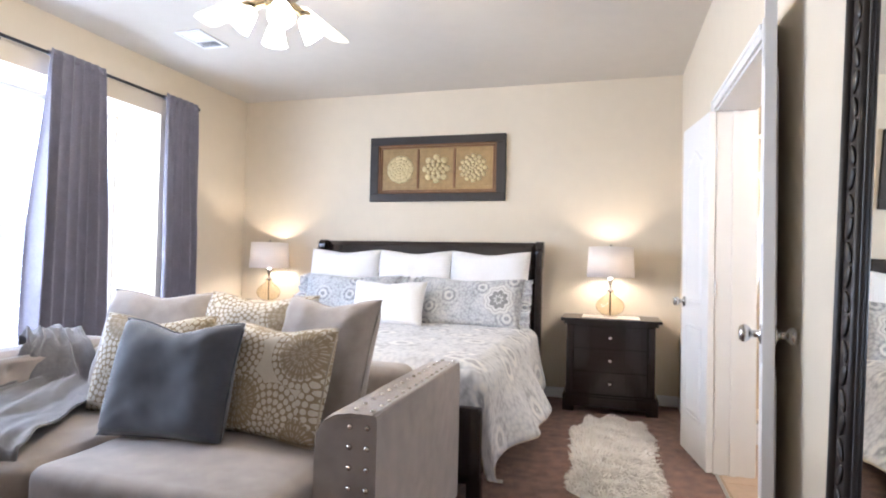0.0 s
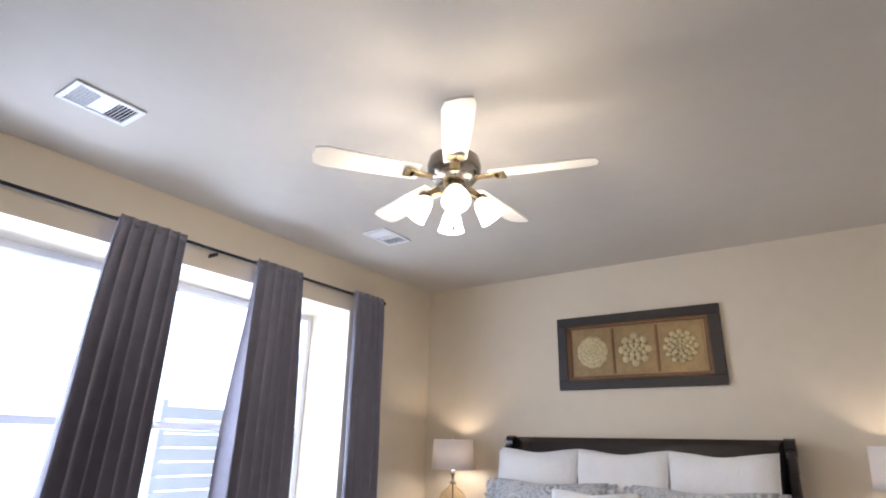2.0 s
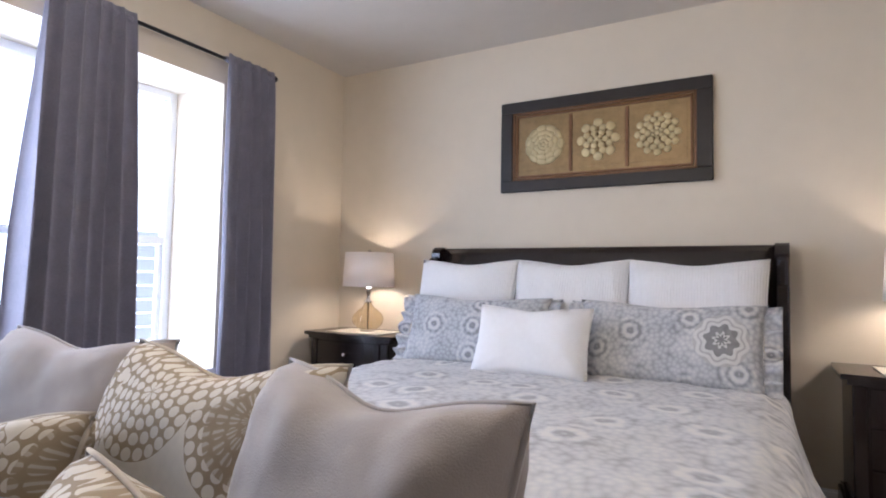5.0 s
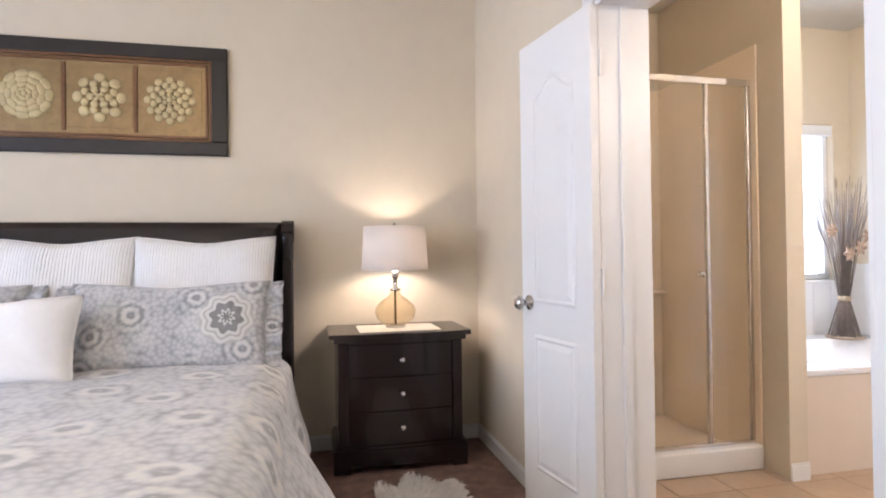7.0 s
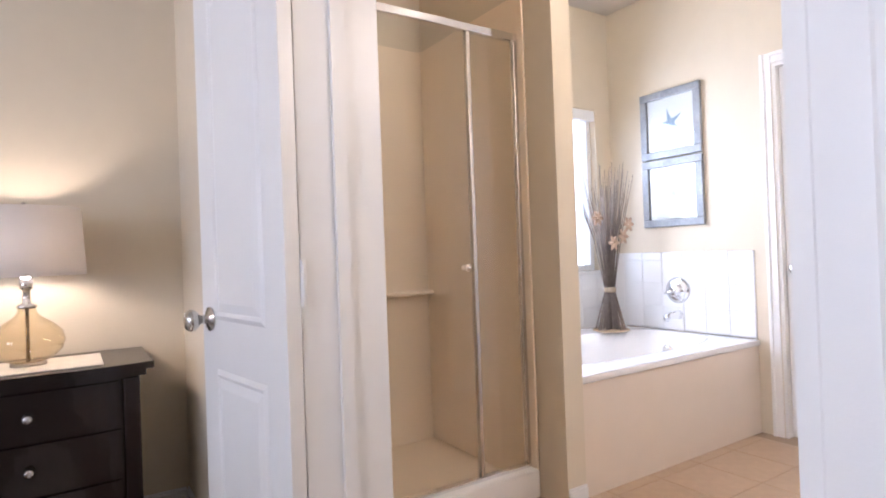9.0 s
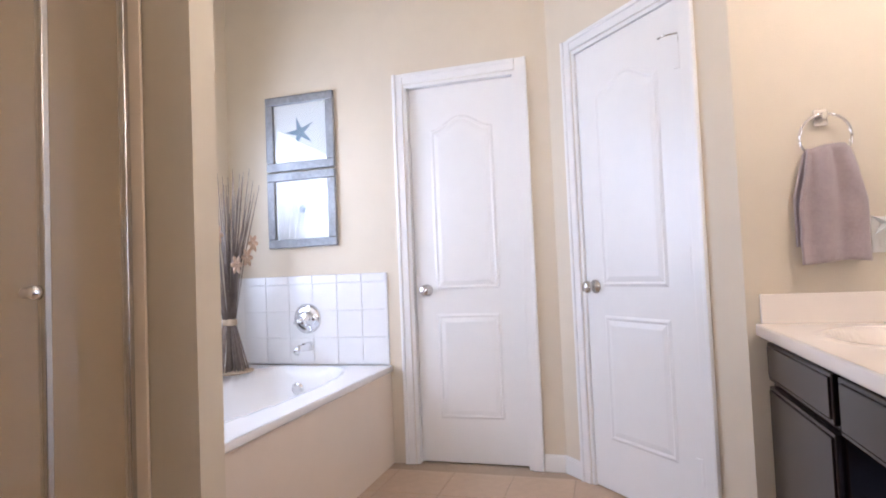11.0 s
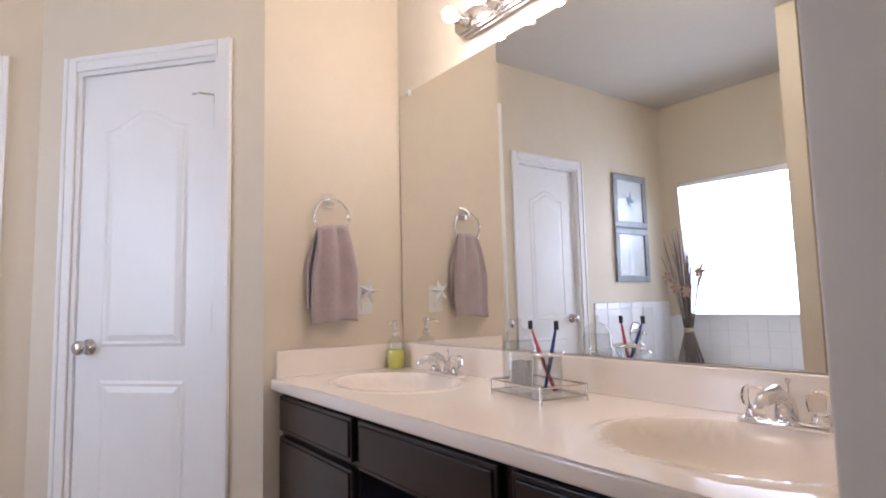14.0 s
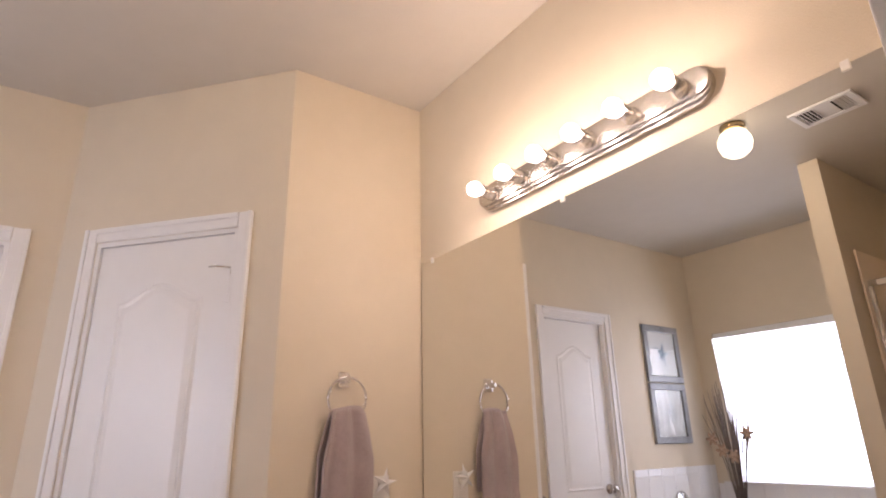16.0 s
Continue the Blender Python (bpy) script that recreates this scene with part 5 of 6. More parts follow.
e = thing("countertop", "glossy cream cultured-marble countertop with two oval basins", "countertop")
part("worktop", basin_top(), M_MARBLE, e, soft=True)
b = box(VX0, VX1, CF - 0.03, CF + 0.002, CZ - 0.042, CZ - 0.0005, 0.008, seg=3)
part("front_edge", b, M_MARBLE, e, soft=True)
part("backsplash", box(VX0, VX1 - 0.001, MY + 0.001, MY + 0.02, CZ - 0.001, CZ + 0.10, 0.004), M_MARBLE, e)
part("side_splash", box(VX1 - 0.02, VX1, MY + 0.021, CF - 0.015, CZ - 0.001, CZ + 0.10, 0.004), M_MARBLE, e)
for bx in (2.31, 1.16):
    part("drain", lathe([(0.002, 0), (0.022, 0), (0.024, 0.004), (0.012, 0.006), (0.002, 0.006)], 20, at=(bx, 2.05, CZ - 0.136)), M_CHROME, e, soft=True)


def faucet(x):
    e = thing("faucet", "chrome two-handle basin faucet with clear acrylic knobs", "faucet", pose(x, MY + 0.085, CZ), "basin faucets")
    part("base_plate", box(-0.09, 0.09, -0.026, 0.026, 0, 0.018, 0.008, seg=3), M_CHROME, e, soft=True)
    part("spout", tube([(0, 0, 0.015), (0, 0.005, 0.05), (0, 0.04, 0.072), (0, 0.09, 0.066), (0, 0.118, 0.048)], [0.022, 0.020, 0.017, 0.014, 0.012], 14), M_CHROME, e, soft=True)
    part("lift_rod", lathe([(0.002, 0.05), (0.002, 0.085), (0.005, 0.087), (0.005, 0.095), (0.001, 0.097)], 10, at=(0, -0.015, 0)), M_CHROME, e, soft=True)
    for s in (-0.062, 0.062):
        part("valve_stem", lathe([(0.018, 0.016), (0.016, 0.03), (0.010, 0.036)], 16, at=(s, 0, 0)), M_CHROME, e, soft=True)
        bm = lathe([(0.010, 0.034), (0.022, 0.040), (0.026, 0.055), (0.022, 0.072), (0.014, 0.078), (0.002, 0.079)], 8, at=(s, 0, 0))
        part("handle", bm, M_ACRYLIC, e, "clear faceted acrylic knob")
    return e


faucet(2.31)
faucet(1.16)
# wall mirror
e = thing("wall_mirror", "large frameless mirror above the vanity", "mirror")
part("mirror_glass", box(XW + 0.03, EX - 0.012, MY + 0.001, MY + 0.007, CZ + 0.103, 1.985, 0.0015, seg=1), M_MIRROR, e)
for x in (1.08, 1.88, 2.63):
    part("clip", box(x - 0.009, x + 0.009, MY + 0.007, MY + 0.011, 1.968, 1.992, 0.002), M_PLASTIC, e)
# light bar
LX0, LX1, LZ = 1.345, 2.265, 2.108
e = thing("vanity_light", "brushed nickel bar light with six lit globe bulbs", "wall lamp")


def stadium(h, y0, y1, bm):
    pts = []
    n = 10
    for k in range(n + 1):
        a = math.pi / 2 + math.pi * k / n
        pts.append((LX0 + h + h * math.cos(a), LZ + h * math.sin(a)))
    for k in range(n + 1):
        a = -math.pi / 2 + math.pi * k / n
        pts.append((LX1 - h + h * math.cos(a), LZ + h * math.sin(a)))
    return [bm.verts.new((x, y0, z)) for x, z in pts], [bm.verts.new((x, y1, z)) for x, z in pts]


for nm, h, y0, y1 in (("back_bar", 0.055, MY + 0.001, MY + 0.018), ("bar_step", 0.045, MY + 0.018, MY + 0.028), ("bar_face", 0.034, MY + 0.028, MY + 0.036)):
    b = bmesh.new()
    a, c = stadium(h, y0, y1, b)
    b.faces.new(c)
    b.faces.new(a)
    for k in range(len(a)):
        b.faces.new((a[k], a[(k + 1) % len(a)], c[(k + 1) % len(a)], c[k]))
    part(nm, b, M_NICKEL, e)
for k in range(6):
    x = LX0 + 0.075 + (LX1 - LX0 - 0.15) * k / 5
    back = Matrix.Rotation(radians(-90), 3, "X")
    part("socket", lathe([(0.024, 0), (0.026, 0.008), (0.022, 0.012), (0.020, 0.045), (0.024, 0.050), (0.010, 0.052)], 18, at=(x, MY + 0.034, LZ), turn=back), M_NICKEL, e, soft=True)
    g = part("globe_bulb", lathe([(0.012, 0.0), (0.018, 0.008), (0.024, 0.018), (0.027, 0.032), (0.024, 0.046), (0.014, 0.056), (0.003, 0.060)], 20, at=(x, MY + 0.083, LZ), turn=back), M_BULB, e, "lit clear globe bulb", soft=True)
    g.visible_shadow = False
    bulb("vanity_bulb", x, MY + 0.13, LZ, 6.4, 0.035, (1.0, 0.80, 0.58))

# towel ring, towel, outlet with starfish
RX, RY, RZ = EX, 2.105, 1.487
e = thing("towel_ring", "chrome towel ring with a square wall mount", "towel ring")
part("wall_mount", box(RX - 0.012, RX - 0.001, RY - 0.022, RY + 0.022, RZ - 0.028, RZ + 0.028, 0.004), M_CHROME, e)
part("mount_arm", box(RX - 0.05, RX - 0.012, RY - 0.010, RY + 0.010, RZ - 0.014, RZ + 0.010, 0.004), M_CHROME, e)
part("ring", tube([(RX - 0.042, RY + 0.075 * math.sin(2 * math.pi * k / 32), RZ - 0.070 + 0.075 * math.cos(2 * math.pi * k / 32)) for k in range(32)], 0.005, 10, closed=True), M_CHROME, e, soft=True)
e = thing("hand_towel", "folded mauve terry hand towel hanging from the ring", "towel")


def towel(u, v):
    s = v * 2 - 1
    z = RZ - 0.150 + 0.03 - abs(s) * (0.36 if s < 0 else 0.30)
    wd = 0.060 + 0.035 * min(1, abs(s) * 2.2)
    y = RY + (u - 0.5) * 2 * wd
    fold = 0.010 * math.sin(u * 13) * (1 - 0.4 * abs(s))
    x = RX - 0.044 + (-0.016 if s < 0 else 0.014) * min(1, abs(s) * 5) - fold
    band = 0.004 if 0.72 < -s < 0.86 else 0
    return (x + band, y, z + 0.012 * (1 - min(1, abs(s) * 4)) + 0.006 * math.sin(u * 5))


part("cloth", sheet(towel, 36, 60, 0.009), M_TOWEL, e, soft=True)
e = thing("wall_outlet", "white wall outlet plate with a starfish night light", "outlet")
OY, OZ = 1.945, 1.09
part("plate", box(EX - 0.006, EX - 0.001, OY - 0.036, OY + 0.036, OZ - 0.058, OZ + 0.058, 0.002), M_PLASTIC, e)
part("socket", box(EX - 0.009, EX - 0.006, OY - 0.016, OY + 0.016, OZ - 0.042, OZ - 0.012, 0.002), M_PLASTIC, e)
b = bmesh.new()
tips = []
for k in range(10):
    a = math.pi / 2 + math.pi * k / 5 + 0.2
    r = 0.055 if k % 2 == 0 else 0.018
    tips.append((r * math.cos(a), r * math.sin(a)))
back = [b.verts.new((EX - 0.035, OY + y, OZ + 0.035 + z)) for y, z in tips]
cen = b.verts.new((EX - 0.060, OY, OZ + 0.035))
for k in range(10):
    b.faces.new((back[k], back[(k + 1) % 10], cen))
b.faces.new(back)
part("starfish", b, M_PAPER, e, "white starfish night light")
part("plug", box(EX - 0.036, EX - 0.006, OY - 0.013, OY + 0.013, OZ + 0.012, OZ + 0.05, 0.003), M_PLASTIC, e)

# soap pump
e = thing("soap_dispenser", "clear pump bottle of yellow hand soap", "soap bottle", pose(2.655, 1.84, CZ))
g = part("bottle", lathe([(0.004, 0.0), (0.035, 0.001), (0.038, 0.01), (0.038, 0.10), (0.030, 0.118), (0.014, 0.126), (0.014, 0.135)], 24), M_GLASS, e, soft=True)
part("soap", lathe([(0.003, 0.003), (0.034, 0.004), (0.035, 0.075), (0.003, 0.076)], 24), M_SOAP, e, "yellow liquid soap", soft=True)
part("pump", lathe([(0.016, 0.132), (0.016, 0.150), (0.006, 0.154), (0.006, 0.185), (0.013, 0.187), (0.013, 0.198), (0.003, 0.200)], 16), M_CHROME, e, soft=True)
part("nozzle", tube([(0, 0, 0.192), (-0.02, 0.03, 0.190), (-0.026, 0.042, 0.182)], 0.004, 8), M_CHROME, e, soft=True)

# tray with jars and toothbrushes
TX, TY = 1.765, 1.93
e = thing("wire_tray", "rectangular chrome wire tray on the countertop", "tray", pose(TX, TY, CZ, 0, 0, -9))
hw2, hd2 = 0.118, 0.075
for z in (0.012, 0.042):
    part("rail", tube([(-hw2, -hd2, z), (hw2, -hd2, z), (hw2, hd2, z), (-hw2, hd2, z)], 0.003, 6, closed=True), M_NICKEL, e)
for x in (-hw2, hw2):
    for y in (-hd2, hd2):
        part("post", lathe([(0.004, 0), (0.003, 0.043), (0.002, 0.046)], 8, at=(x, y, 0)), M_NICKEL, e)
part("tray_floor", box(-hw2, hw2, -hd2, hd2, 0.011, 0.015, 0.001), M_GLASS, e)
e = thing("apothecary_jar", "clear glass jar of cotton swabs with a domed lid", "jar", pose(TX + 0.06, TY + 0.005, CZ + 0.0155))
prof = [(0.030, 0), (0.045, 0.004), (0.047, 0.02), (0.047, 0.125), (0.040, 0.135)]
part("glass", lathe(prof + [(r - 0.003, z + 0.002) for r, z in reversed(prof)], 28), M_GLASS, e, soft=True)
part("lid", lathe([(0.046, 0.136), (0.044, 0.142), (0.034, 0.160), (0.018, 0.170), (0.009, 0.174), (0.008, 0.182), (0.012, 0.190), (0.008, 0.198), (0.001, 0.200)], 28), M_GLASS, e, "domed glass lid", soft=True)
rs = random.Random(3)
b = bmesh.new()
for k in range(46):
    a, r = rs.uniform(0, 6.28), 0.036 * math.sqrt(rs.random())
    x, y = r * math.cos(a), r * math.sin(a)
    q = (x + rs.uniform(-0.004, 0.004), y + rs.uniform(-0.004, 0.004), 0.075)
    tube([(x, y, 0.006), q], 0.0013, 5, bm=b)
    tube([(q[0], q[1], 0.066), (q[0], q[1], 0.080)], 0.003, 6, bm=b)
sw = part("cotton_swabs", b, M_WHITECLOTH, e, "bunch of white cotton swabs")
tagged(sw, kind="stuff")
e = thing("toothbrush_holder", "clear glass tumbler with a chrome toothbrush rim", "toothbrush holder", pose(TX - 0.055, TY + 0.01, CZ + 0.0155))
prof = [(0.028, 0), (0.036, 0.003), (0.040, 0.10)]
part("tumbler", lathe(prof + [(r - 0.003, z + 0.003) for r, z in reversed(prof)], 26), M_GLASS, e, soft=True)
part("rim_plate", lathe([(0.012, 0.100), (0.044, 0.101), (0.046, 0.108), (0.040, 0.112), (0.012, 0.110)], 26), M_CHROME, e, soft=True)
for k, (mm, a, s) in enumerate(((M_RED, 0.5, 1.0), (M_NAVY, 2.9, 1.1))):
    bm0 = thing("toothbrush", ("red and white", "blue")[k] + " toothbrush standing in the tumbler", "toothbrush", pose(TX - 0.055, TY + 0.01, CZ + 0.02), "toothbrushes")
    d = Vector((math.cos(a), math.sin(a), 0))
    part("handle", tube([-d * 0.018 + Vector((0, 0, 0.004)), d * 0.020 + Vector((0, 0, 0.10)), d * 0.040 * s + Vector((0, 0, 0.165))], [0.0050, 0.0058, 0.0032], 8), mm, bm0, soft=True)
    tip = d * 0.044 * s + Vector((0, 0, 0.178))
    part("brush_head", box(tip.x - 0.0055, tip.x + 0.0055, tip.y - 0.0045, tip.y + 0.0045, tip.z - 0.012, tip.z + 0.012, 0.002), M_BLACK, bm0, "dark bristle head")

# stool under the knee space
e = thing("vanity_stool", "pale blue moulded seat pushed under the vanity", "stool", pose(1.86, 2.11, 0))
part("seat", lathe([(0.01, 0.40), (0.15, 0.402), (0.175, 0.415), (0.178, 0.435), (0.165, 0.450), (0.01, 0.456)], 32), M_BLUESEAT, e, soft=True)
for a in (0.78, 2.36, 3.93, 5.50):
    part("leg", tube([(0.10 * math.cos(a), 0.10 * math.sin(a), 0.41), (0.15 * math.cos(a), 0.15 * math.sin(a), 0.0)], 0.012, 8), M_PLASTIC, e)

# ---- bathtub ----
TF, TZ = 3.975, 0.53
e = thing("bathtub", "white drop-in soaking tub with an almond apron", "bathtub")
part("apron", box((STX1 + 0.002), X1 - 0.002, TF, TF + 0.05, 0, TZ - 0.03, 0.004), M_APRON, e)


def tub(u, v):
    x = (STX1 + 0.002) + (X1 - STX1 - 0.024) * u
    y = TF - 0.01 + (YT - TF + 0.006) * v
    cx, cy = ((STX1 + 0.002) + X1) / 2, (TF + YT) / 2 - 0.03
    r = (abs((x - cx) / 0.66) ** 3.2 + abs((y - cy) / 0.335) ** 3.2) ** (1 / 3.2)
    z = TZ
    if r < 1:
        z = TZ - 0.36 * (1 - r ** 5) ** 0.8 - 0.004
    return (x, y, z)


part("basin", sheet(tub, 90, 60), M_TUB, e, soft=True)
part("front_lip", box((STX1 + 0.002), X1 - 0.002, TF - 0.012, TF + 0.02, TZ - 0.035, TZ - 0.001, 0.008, seg=3), M_TUB, e, soft=True)
part("overflow_plate", lathe([(0.004, 0), (0.034, 0.001), (0.036, 0.008), (0.02, 0.012), (0.002, 0.012)], 24, at=(X1 - 0.14, 4.47, 0.42), turn=Matrix.Rotation(radians(-90), 3, "Y")), M_CHROME, e, "chrome overflow plate", soft=True)
# tiles round the tub
wt = struct("tub_tile_backing", box(X1 - 0.006, X1 - 0.001, TF + 0.005, YT - 0.001, TZ, 1.036), M_WGROUT, "white tiled tub surround", "tile")
tb = bmesh.new()
box(-0.004, 0, -0.0747, 0.0747, -0.0747, 0.0747, 0.0015, bm=tb, seg=1)
tme2 = bpy.data.meshes.new("wall_tile")
tb.to_mesh(tme2)
tb.free()
tme2.materials.append(M_WTILE)
for i in range(6):
    for j in range(3):
        o = new("wall_tile", tme2)
        o.location = (X1 - 0.006, TF + 0.082 + i * 0.152, TZ + 0.078 + j * 0.152)
        o.parent = wt
tb = bmesh.new()
box(-0.005, 0, -0.0747, 0.0747, -0.024, 0.024, 0.003, bm=tb, seg=1)
tme3 = bpy.data.meshes.new("cap_tile")
tb.to_mesh(tme3)
tb.free()
tme3.materials.append(M_WTILE)
for i in range(6):
    o = new("cap_tile", tme3)
    o.location = (X1 - 0.006, TF + 0.082 + i * 0.152, TZ + 0.078 + 3 * 0.152 - 0.05)
    o.parent = wt
wt2 = struct("tub_tile_backing_2", box((STX1 + 0.002), X1 - 0.012, YT - 0.006, YT - 0.001, TZ, BWZ0 - 0.022), M_WGROUT, "white tiled tub surround under the window", "tile")
rot = Matrix.Rotation(radians(90), 4, "Z")
for i in range(9):
    for j in range(3):
        o = new("wall_tile", tme2)
        o.matrix_basis = Matrix.Translation((2.155 + i * 0.152, YT - 0.006, TZ + 0.078 + j * 0.152 * 0.82)) @ rot @ Matrix.Diagonal((1, 1, 0.82, 1))
        o.parent = wt2
e = thing("tub_valve", "round chrome tub valve with a single lever", "tub valve", pose(X1 - 0.012, 4.47, 0.793, 0, -90, 0))
part("escutcheon", lathe([(0.005, 0), (0.082, 0.001), (0.085, 0.006), (0.06, 0.014), (0.04, 0.016), (0.038, 0.04), (0.03, 0.046), (0.003, 0.048)], 32), M_CHROME, e, soft=True)
part("lever", tube([(0, 0, 0.045), (-0.01, 0.03, 0.055), (-0.02, 0.06, 0.058)], [0.012, 0.010, 0.007], 10), M_CHROME, e, soft=True)
e = thing("tub_spout", "chrome tub filler spout", "tub spout", pose(X1 - 0.012, 4.47, 0.635))
part("spout", tube([(0, 0, 0), (-0.05, 0, 0.004), (-0.11, 0, 0.0), (-0.135, 0, -0.02)], [0.028, 0.025, 0.022, 0.018], 16), M_CHROME, e, soft=True)


def print_frame(zc, kind, label):
    e = thing("picture_frame", label, "picture", pose(X1, 4.485, zc, 0, 0, -90), "framed sea prints")
    W2, H2 = 0.22, 0.22
    bm = box(-W2, W2, -0.025, -0.002, H2 - 0.05, H2, 0.006)
    box(-W2, W2, -0.025, -0.002, -H2, -H2 + 0.05, 0.006, bm=bm)
    box(-W2, -W2 + 0.05, -0.025, -0.002, -H2 + 0.05, H2 - 0.05, 0.006, bm=bm)
    box(W2 - 0.05, W2, -0.025, -0.002, -H2 + 0.05, H2 - 0.05, 0.006, bm=bm)
    part("frame", bm, M_SILVERFRAME, e, "weathered silver frame")
    part("mat_board", box(-W2 + 0.045, W2 - 0.045, -0.008, -0.003, -H2 + 0.045, H2 - 0.045), M_PAPER, e)
    bm = bmesh.new()
    if kind == "star":
        t = []
        for k in range(10):
            a = math.pi / 2 + math.pi * k / 5 + 0.25
            r = 0.10 if k % 2 == 0 else 0.028
            t.append(bm.verts.new((r * math.cos(a), -0.0088, r * math.sin(a))))
        bm.faces.new(t)
    else:
        for r0, r1 in ((0.06, 0.055), (0.04, 0.034), (0.02, 0.0)):
            n = 24
            o = [bm.verts.new((r0 * math.cos(6.2832 * k / n), -0.0088, 1.2 * r0 * math.sin(6.2832 * k / n))) for k in range(n)]
            q = [bm.verts.new(((r1 + 0.001) * math.cos(6.2832 * k / n), -0.0088, 1.2 * (r1 + 0.001) * math.sin(6.2832 * k / n))) for k in range(n)]
            for k in range(n):
                bm.faces.new((o[k], o[(k + 1) % n], q[(k + 1) % n], q[k]))
    part("print", bm, M_BLUEINK, e, "grey-blue sea print")
    g = part("glazing", box(-W2 + 0.045, W2 - 0.045, -0.013, -0.011, -H2 + 0.045, H2 - 0.045), M_GLASS, e)
    g.visible_shadow = False
    return e


print_frame(1.87, "star", "starfish print in a weathered silver frame")
print_frame(1.422, "shell", "seashell print in a weathered silver frame")

# dried reeds
e = thing("dried_arrangement", "tall sheaf of dried reeds tied with straw on the tub ledge", "dried plant", pose(3.22, 4.79, TZ))
rs = random.Random(9)
for k in range(64):
    a, r = rs.uniform(0, 6.28), rs.uniform(0.02, 1.0) ** 0.5
    d = Vector((math.cos(a), math.sin(a), 0)) * r
    h = rs.uniform(0.85, 1.12)
    pts = [d * 0.11 + Vector((0, 0, 0.0)), d * 0.032 + Vector((0, 0, 0.27)), d * 0.10 + Vector((0, 0, 0.62)), d * Vector((0.24, 0.13, 0)).length * 0.75 + Vector((0, 0, h))]
    pts[3].y = min(pts[3].y, 0.13)
    pts[2].y = min(pts[2].y, 0.10)
    bm = tube(pts, [0.0045, 0.004, 0.0035, 0.0015], 5)
    part("reed", bm, M_REED, e)
part("tie", lathe([(0.034, 0.255), (0.040, 0.26), (0.040, 0.285), (0.034, 0.29)], 18), M_BASKET, e, "straw binding", soft=True)
part("foot_ring", lathe([(0.10, 0.0), (0.118, 0.004), (0.118, 0.012), (0.10, 0.016)], 26), M_BASKET, e, soft=True)
for k, (px, py, pz) in enumerate(((0.03, -0.10, 0.62), (-0.15, -0.05, 0.74), (0.10, -0.09, 0.70), (-0.05, -0.09, 0.58))):
    bm = bmesh.new()
    for q in range(6):
        a = 6.2832 * q / 6
        m = Matrix.Translation((px + 0.028 * math.cos(a), py, pz + 0.028 * math.sin(a))) @ Matrix.Rotation(-a, 4, "Y") @ Matrix.Diagonal((0.026, 0.006, 0.013, 1))
        bmesh.ops.create_uvsphere(bm, u_segments=8, v_segments=5, radius=1, matrix=m)
    part("flower", bm, M_PETAL, e, "tan dried flower", soft=True)

# ---- shower ----
SXA, SXB, SYF = XW + 0.004, STX0 - 0.003, 4.12
e = thing("shower_stall", "almond shower stall with a framed clear glass door", "shower")
part("curb", box(SXA, SXB, SYF - 0.02, SYF + 0.10, 0, 0.125, 0.012, seg=3), M_TUB, e, soft=True)
part("pan", box(SXA, SXB, SYF + 0.10, YT - 0.012, 0, 0.05, 0.004), M_SHOWER, e)
part("back_panel", box(SXA + 0.010, SXB - 0.010, YT - 0.012, YT - 0.002, 0.05, 2.22, 0.002), M_SHOWER, e)
for x in (SXA, SXB - 0.010):
    part("side_panel", box(x, x + 0.010, SYF - 0.012, YT - 0.002, 0.05, 2.22, 0.002), M_SHOWER, e)
part("shelf_ledge", box(SXA + 0.01, SXB - 0.01, YT - 0.07, YT - 0.012, 0.86, 0.88, 0.006), M_SHOWER, e)
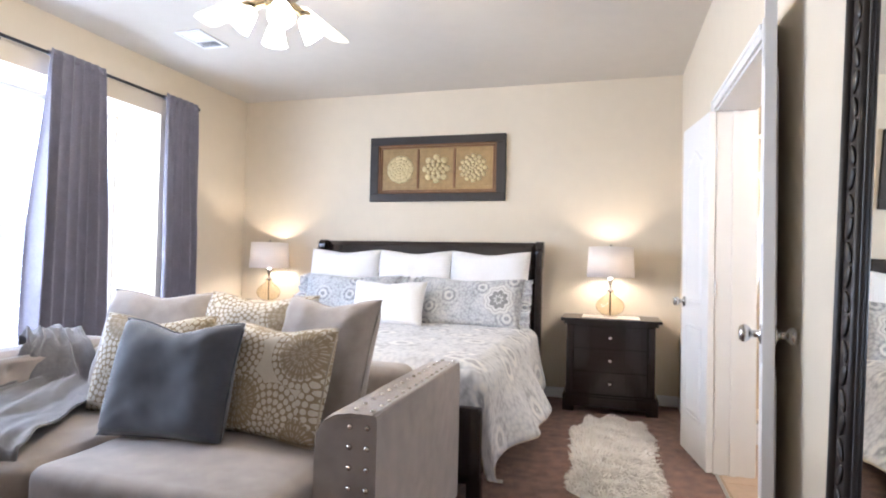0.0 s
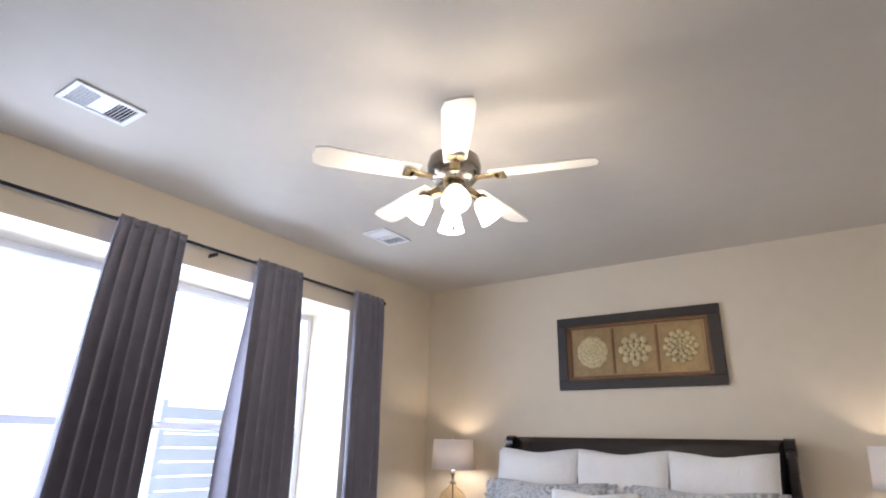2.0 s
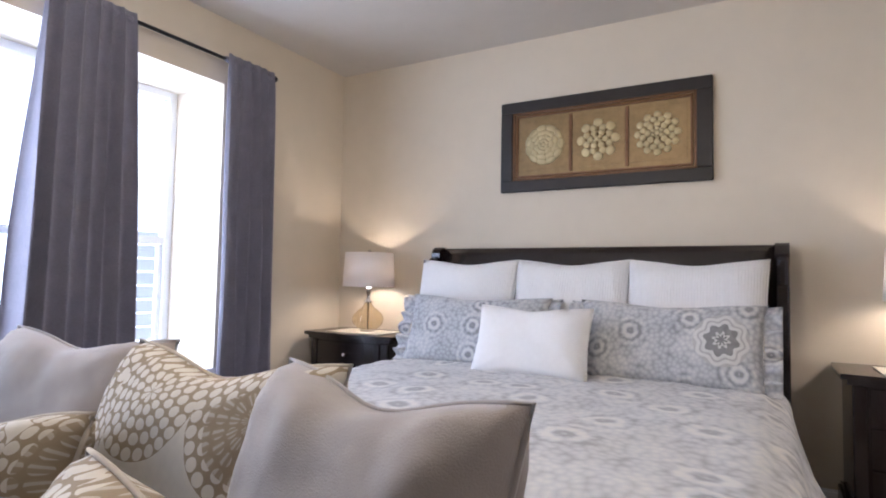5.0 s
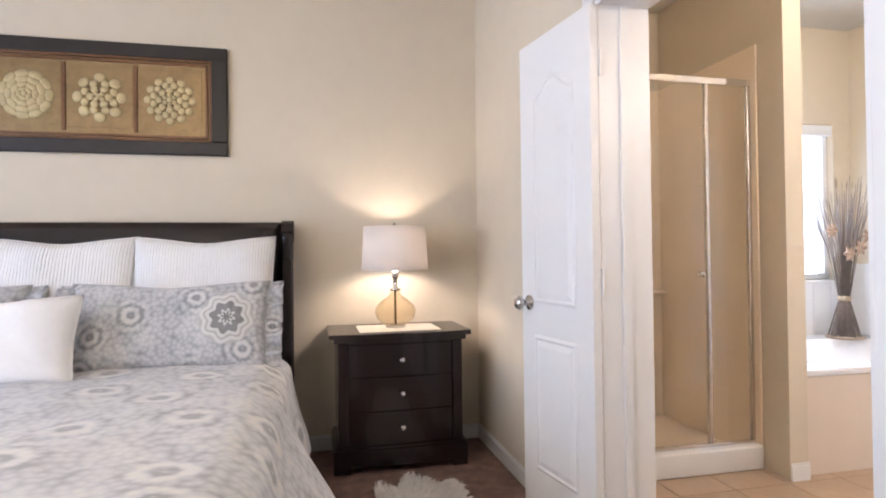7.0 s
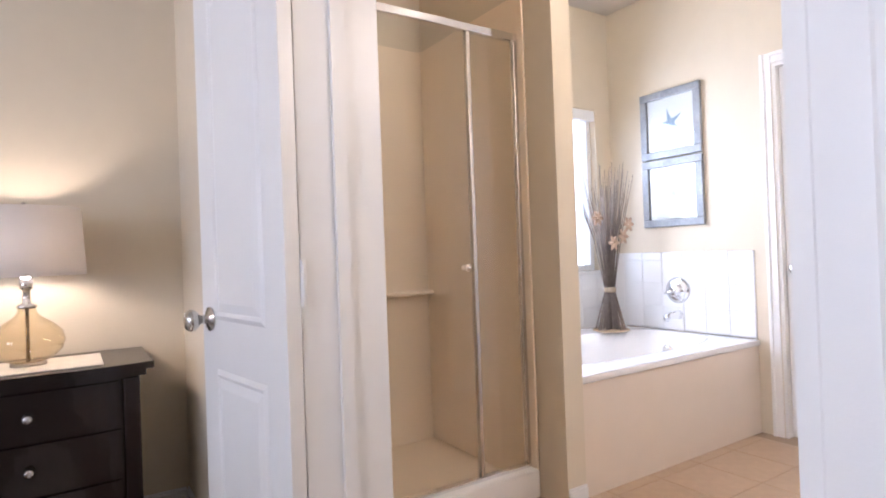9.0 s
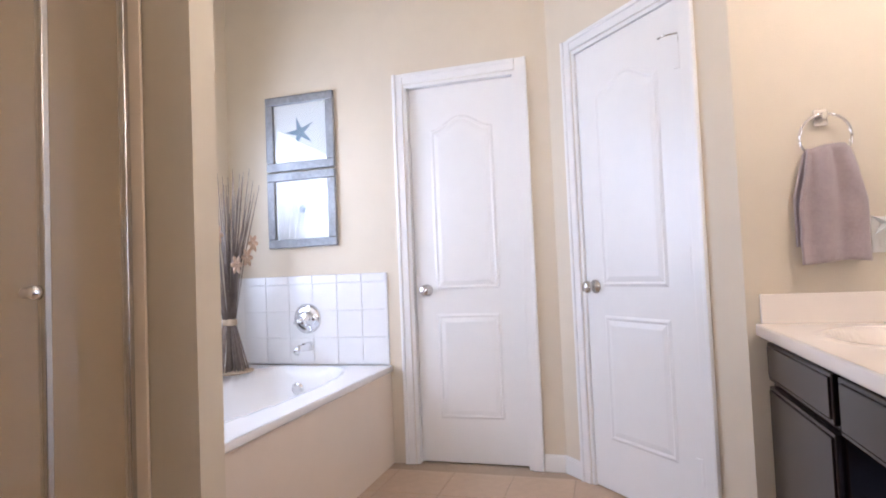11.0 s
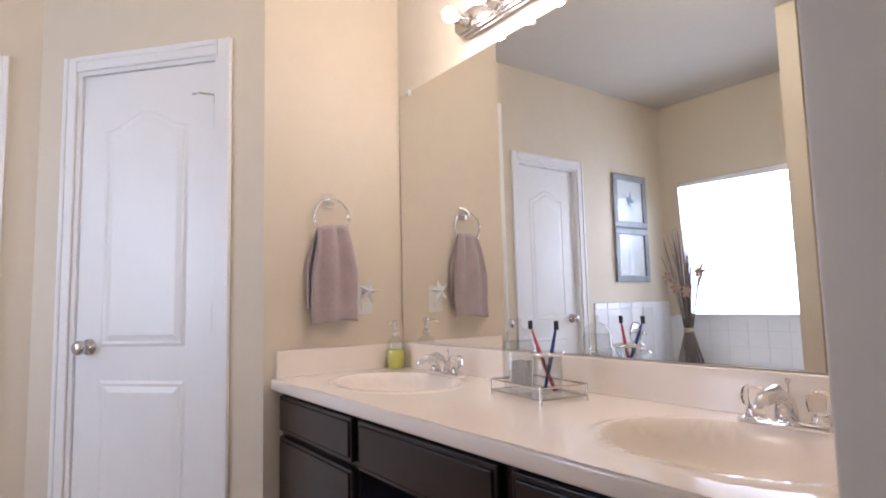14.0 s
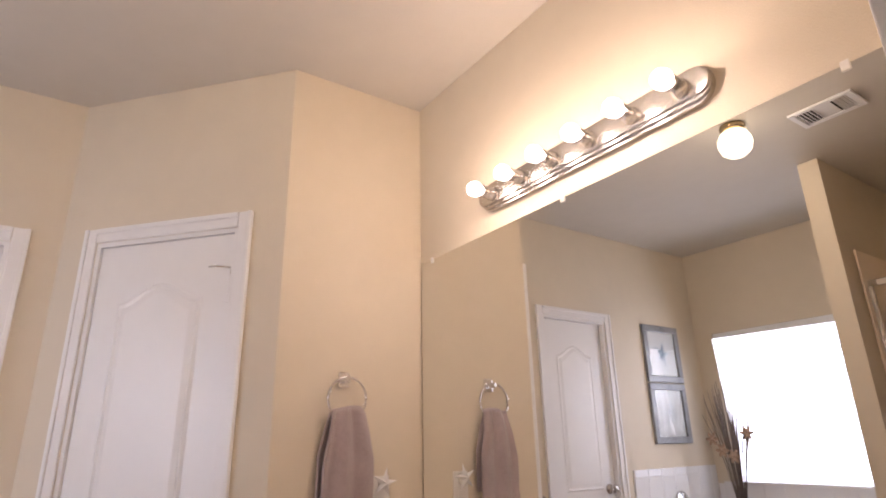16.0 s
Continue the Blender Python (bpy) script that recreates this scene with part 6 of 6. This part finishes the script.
part("header", box(SXA + 0.01, SXB - 0.012, SYF + 0.02, SYF + 0.055, 2.01, 2.045, 0.004), M_CHROME, e)
part("bottom_track", box(SXA + 0.01, SXB - 0.012, SYF + 0.02, SYF + 0.055, 0.126, 0.145, 0.003), M_CHROME, e)
for x in (SXA + 0.012, 1.645, SXB - 0.032):
    part("upright", box(x, x + 0.02, SYF + 0.025, SYF + 0.05, 0.145, 2.01, 0.003), M_NICKEL, e)
for x0, x1 in ((SXA + 0.033, 1.644), (1.666, SXB - 0.033)):
    g = part("glass_panel", box(x0, x1, SYF + 0.035, SYF + 0.040, 0.146, 2.009), M_PANE, e)
    g.visible_shadow = False
part("pull_knob", lathe([(0.004, 0), (0.014, 0.001), (0.010, 0.008), (0.009, 0.022), (0.018, 0.030), (0.018, 0.042), (0.002, 0.045)], 18, at=(1.60, SYF + 0.034, 1.02), turn=Matrix.Rotation(radians(90), 3, "X")), M_CHROME, e, soft=True)
# ---- bathroom ceiling fittings ----
e = thing("ceiling_globe", "lit white glass globe ceiling light on a brass collar", "ceiling lamp", pose(2.0, 3.18, ZC))
part("collar", lathe([(0.06, 0.0), (0.062, -0.012), (0.05, -0.03), (0.04, -0.034)], 24), M_BRASS, e, soft=True)
g = part("globe", lathe([(0.04, -0.030), (0.062, -0.045), (0.078, -0.080), (0.080, -0.105), (0.068, -0.142), (0.04, -0.165), (0.004, -0.172)], 28), M_GLOBE, e, "lit opal glass globe", soft=True)
g.visible_shadow = False
bulb("globe_bulb", 2.0, 3.18, ZC - 0.10, 24, 0.06, (1.0, 0.86, 0.60))
vent(0, 0, 0.20, 0.28, pose(1.66, 3.42, ZC + 0.001, 0, 0, 90), "white metal bathroom ceiling register")
e = thing("door_guard", "small nickel flip latch on the door edge", "latch", DIAG @ pose(D2B - 0.02, 0.0, 1.86))
part("plate", box(-0.002, 0.004, 0.002, 0.006, -0.03, 0.04, 0.001), M_NICKEL, e)
part("flip_bar", tube([(0.0, 0.0, 0.045), (-0.05, -0.02, 0.05), (-0.085, -0.012, 0.052)], 0.0035, 8), M_NICKEL, e, soft=True)
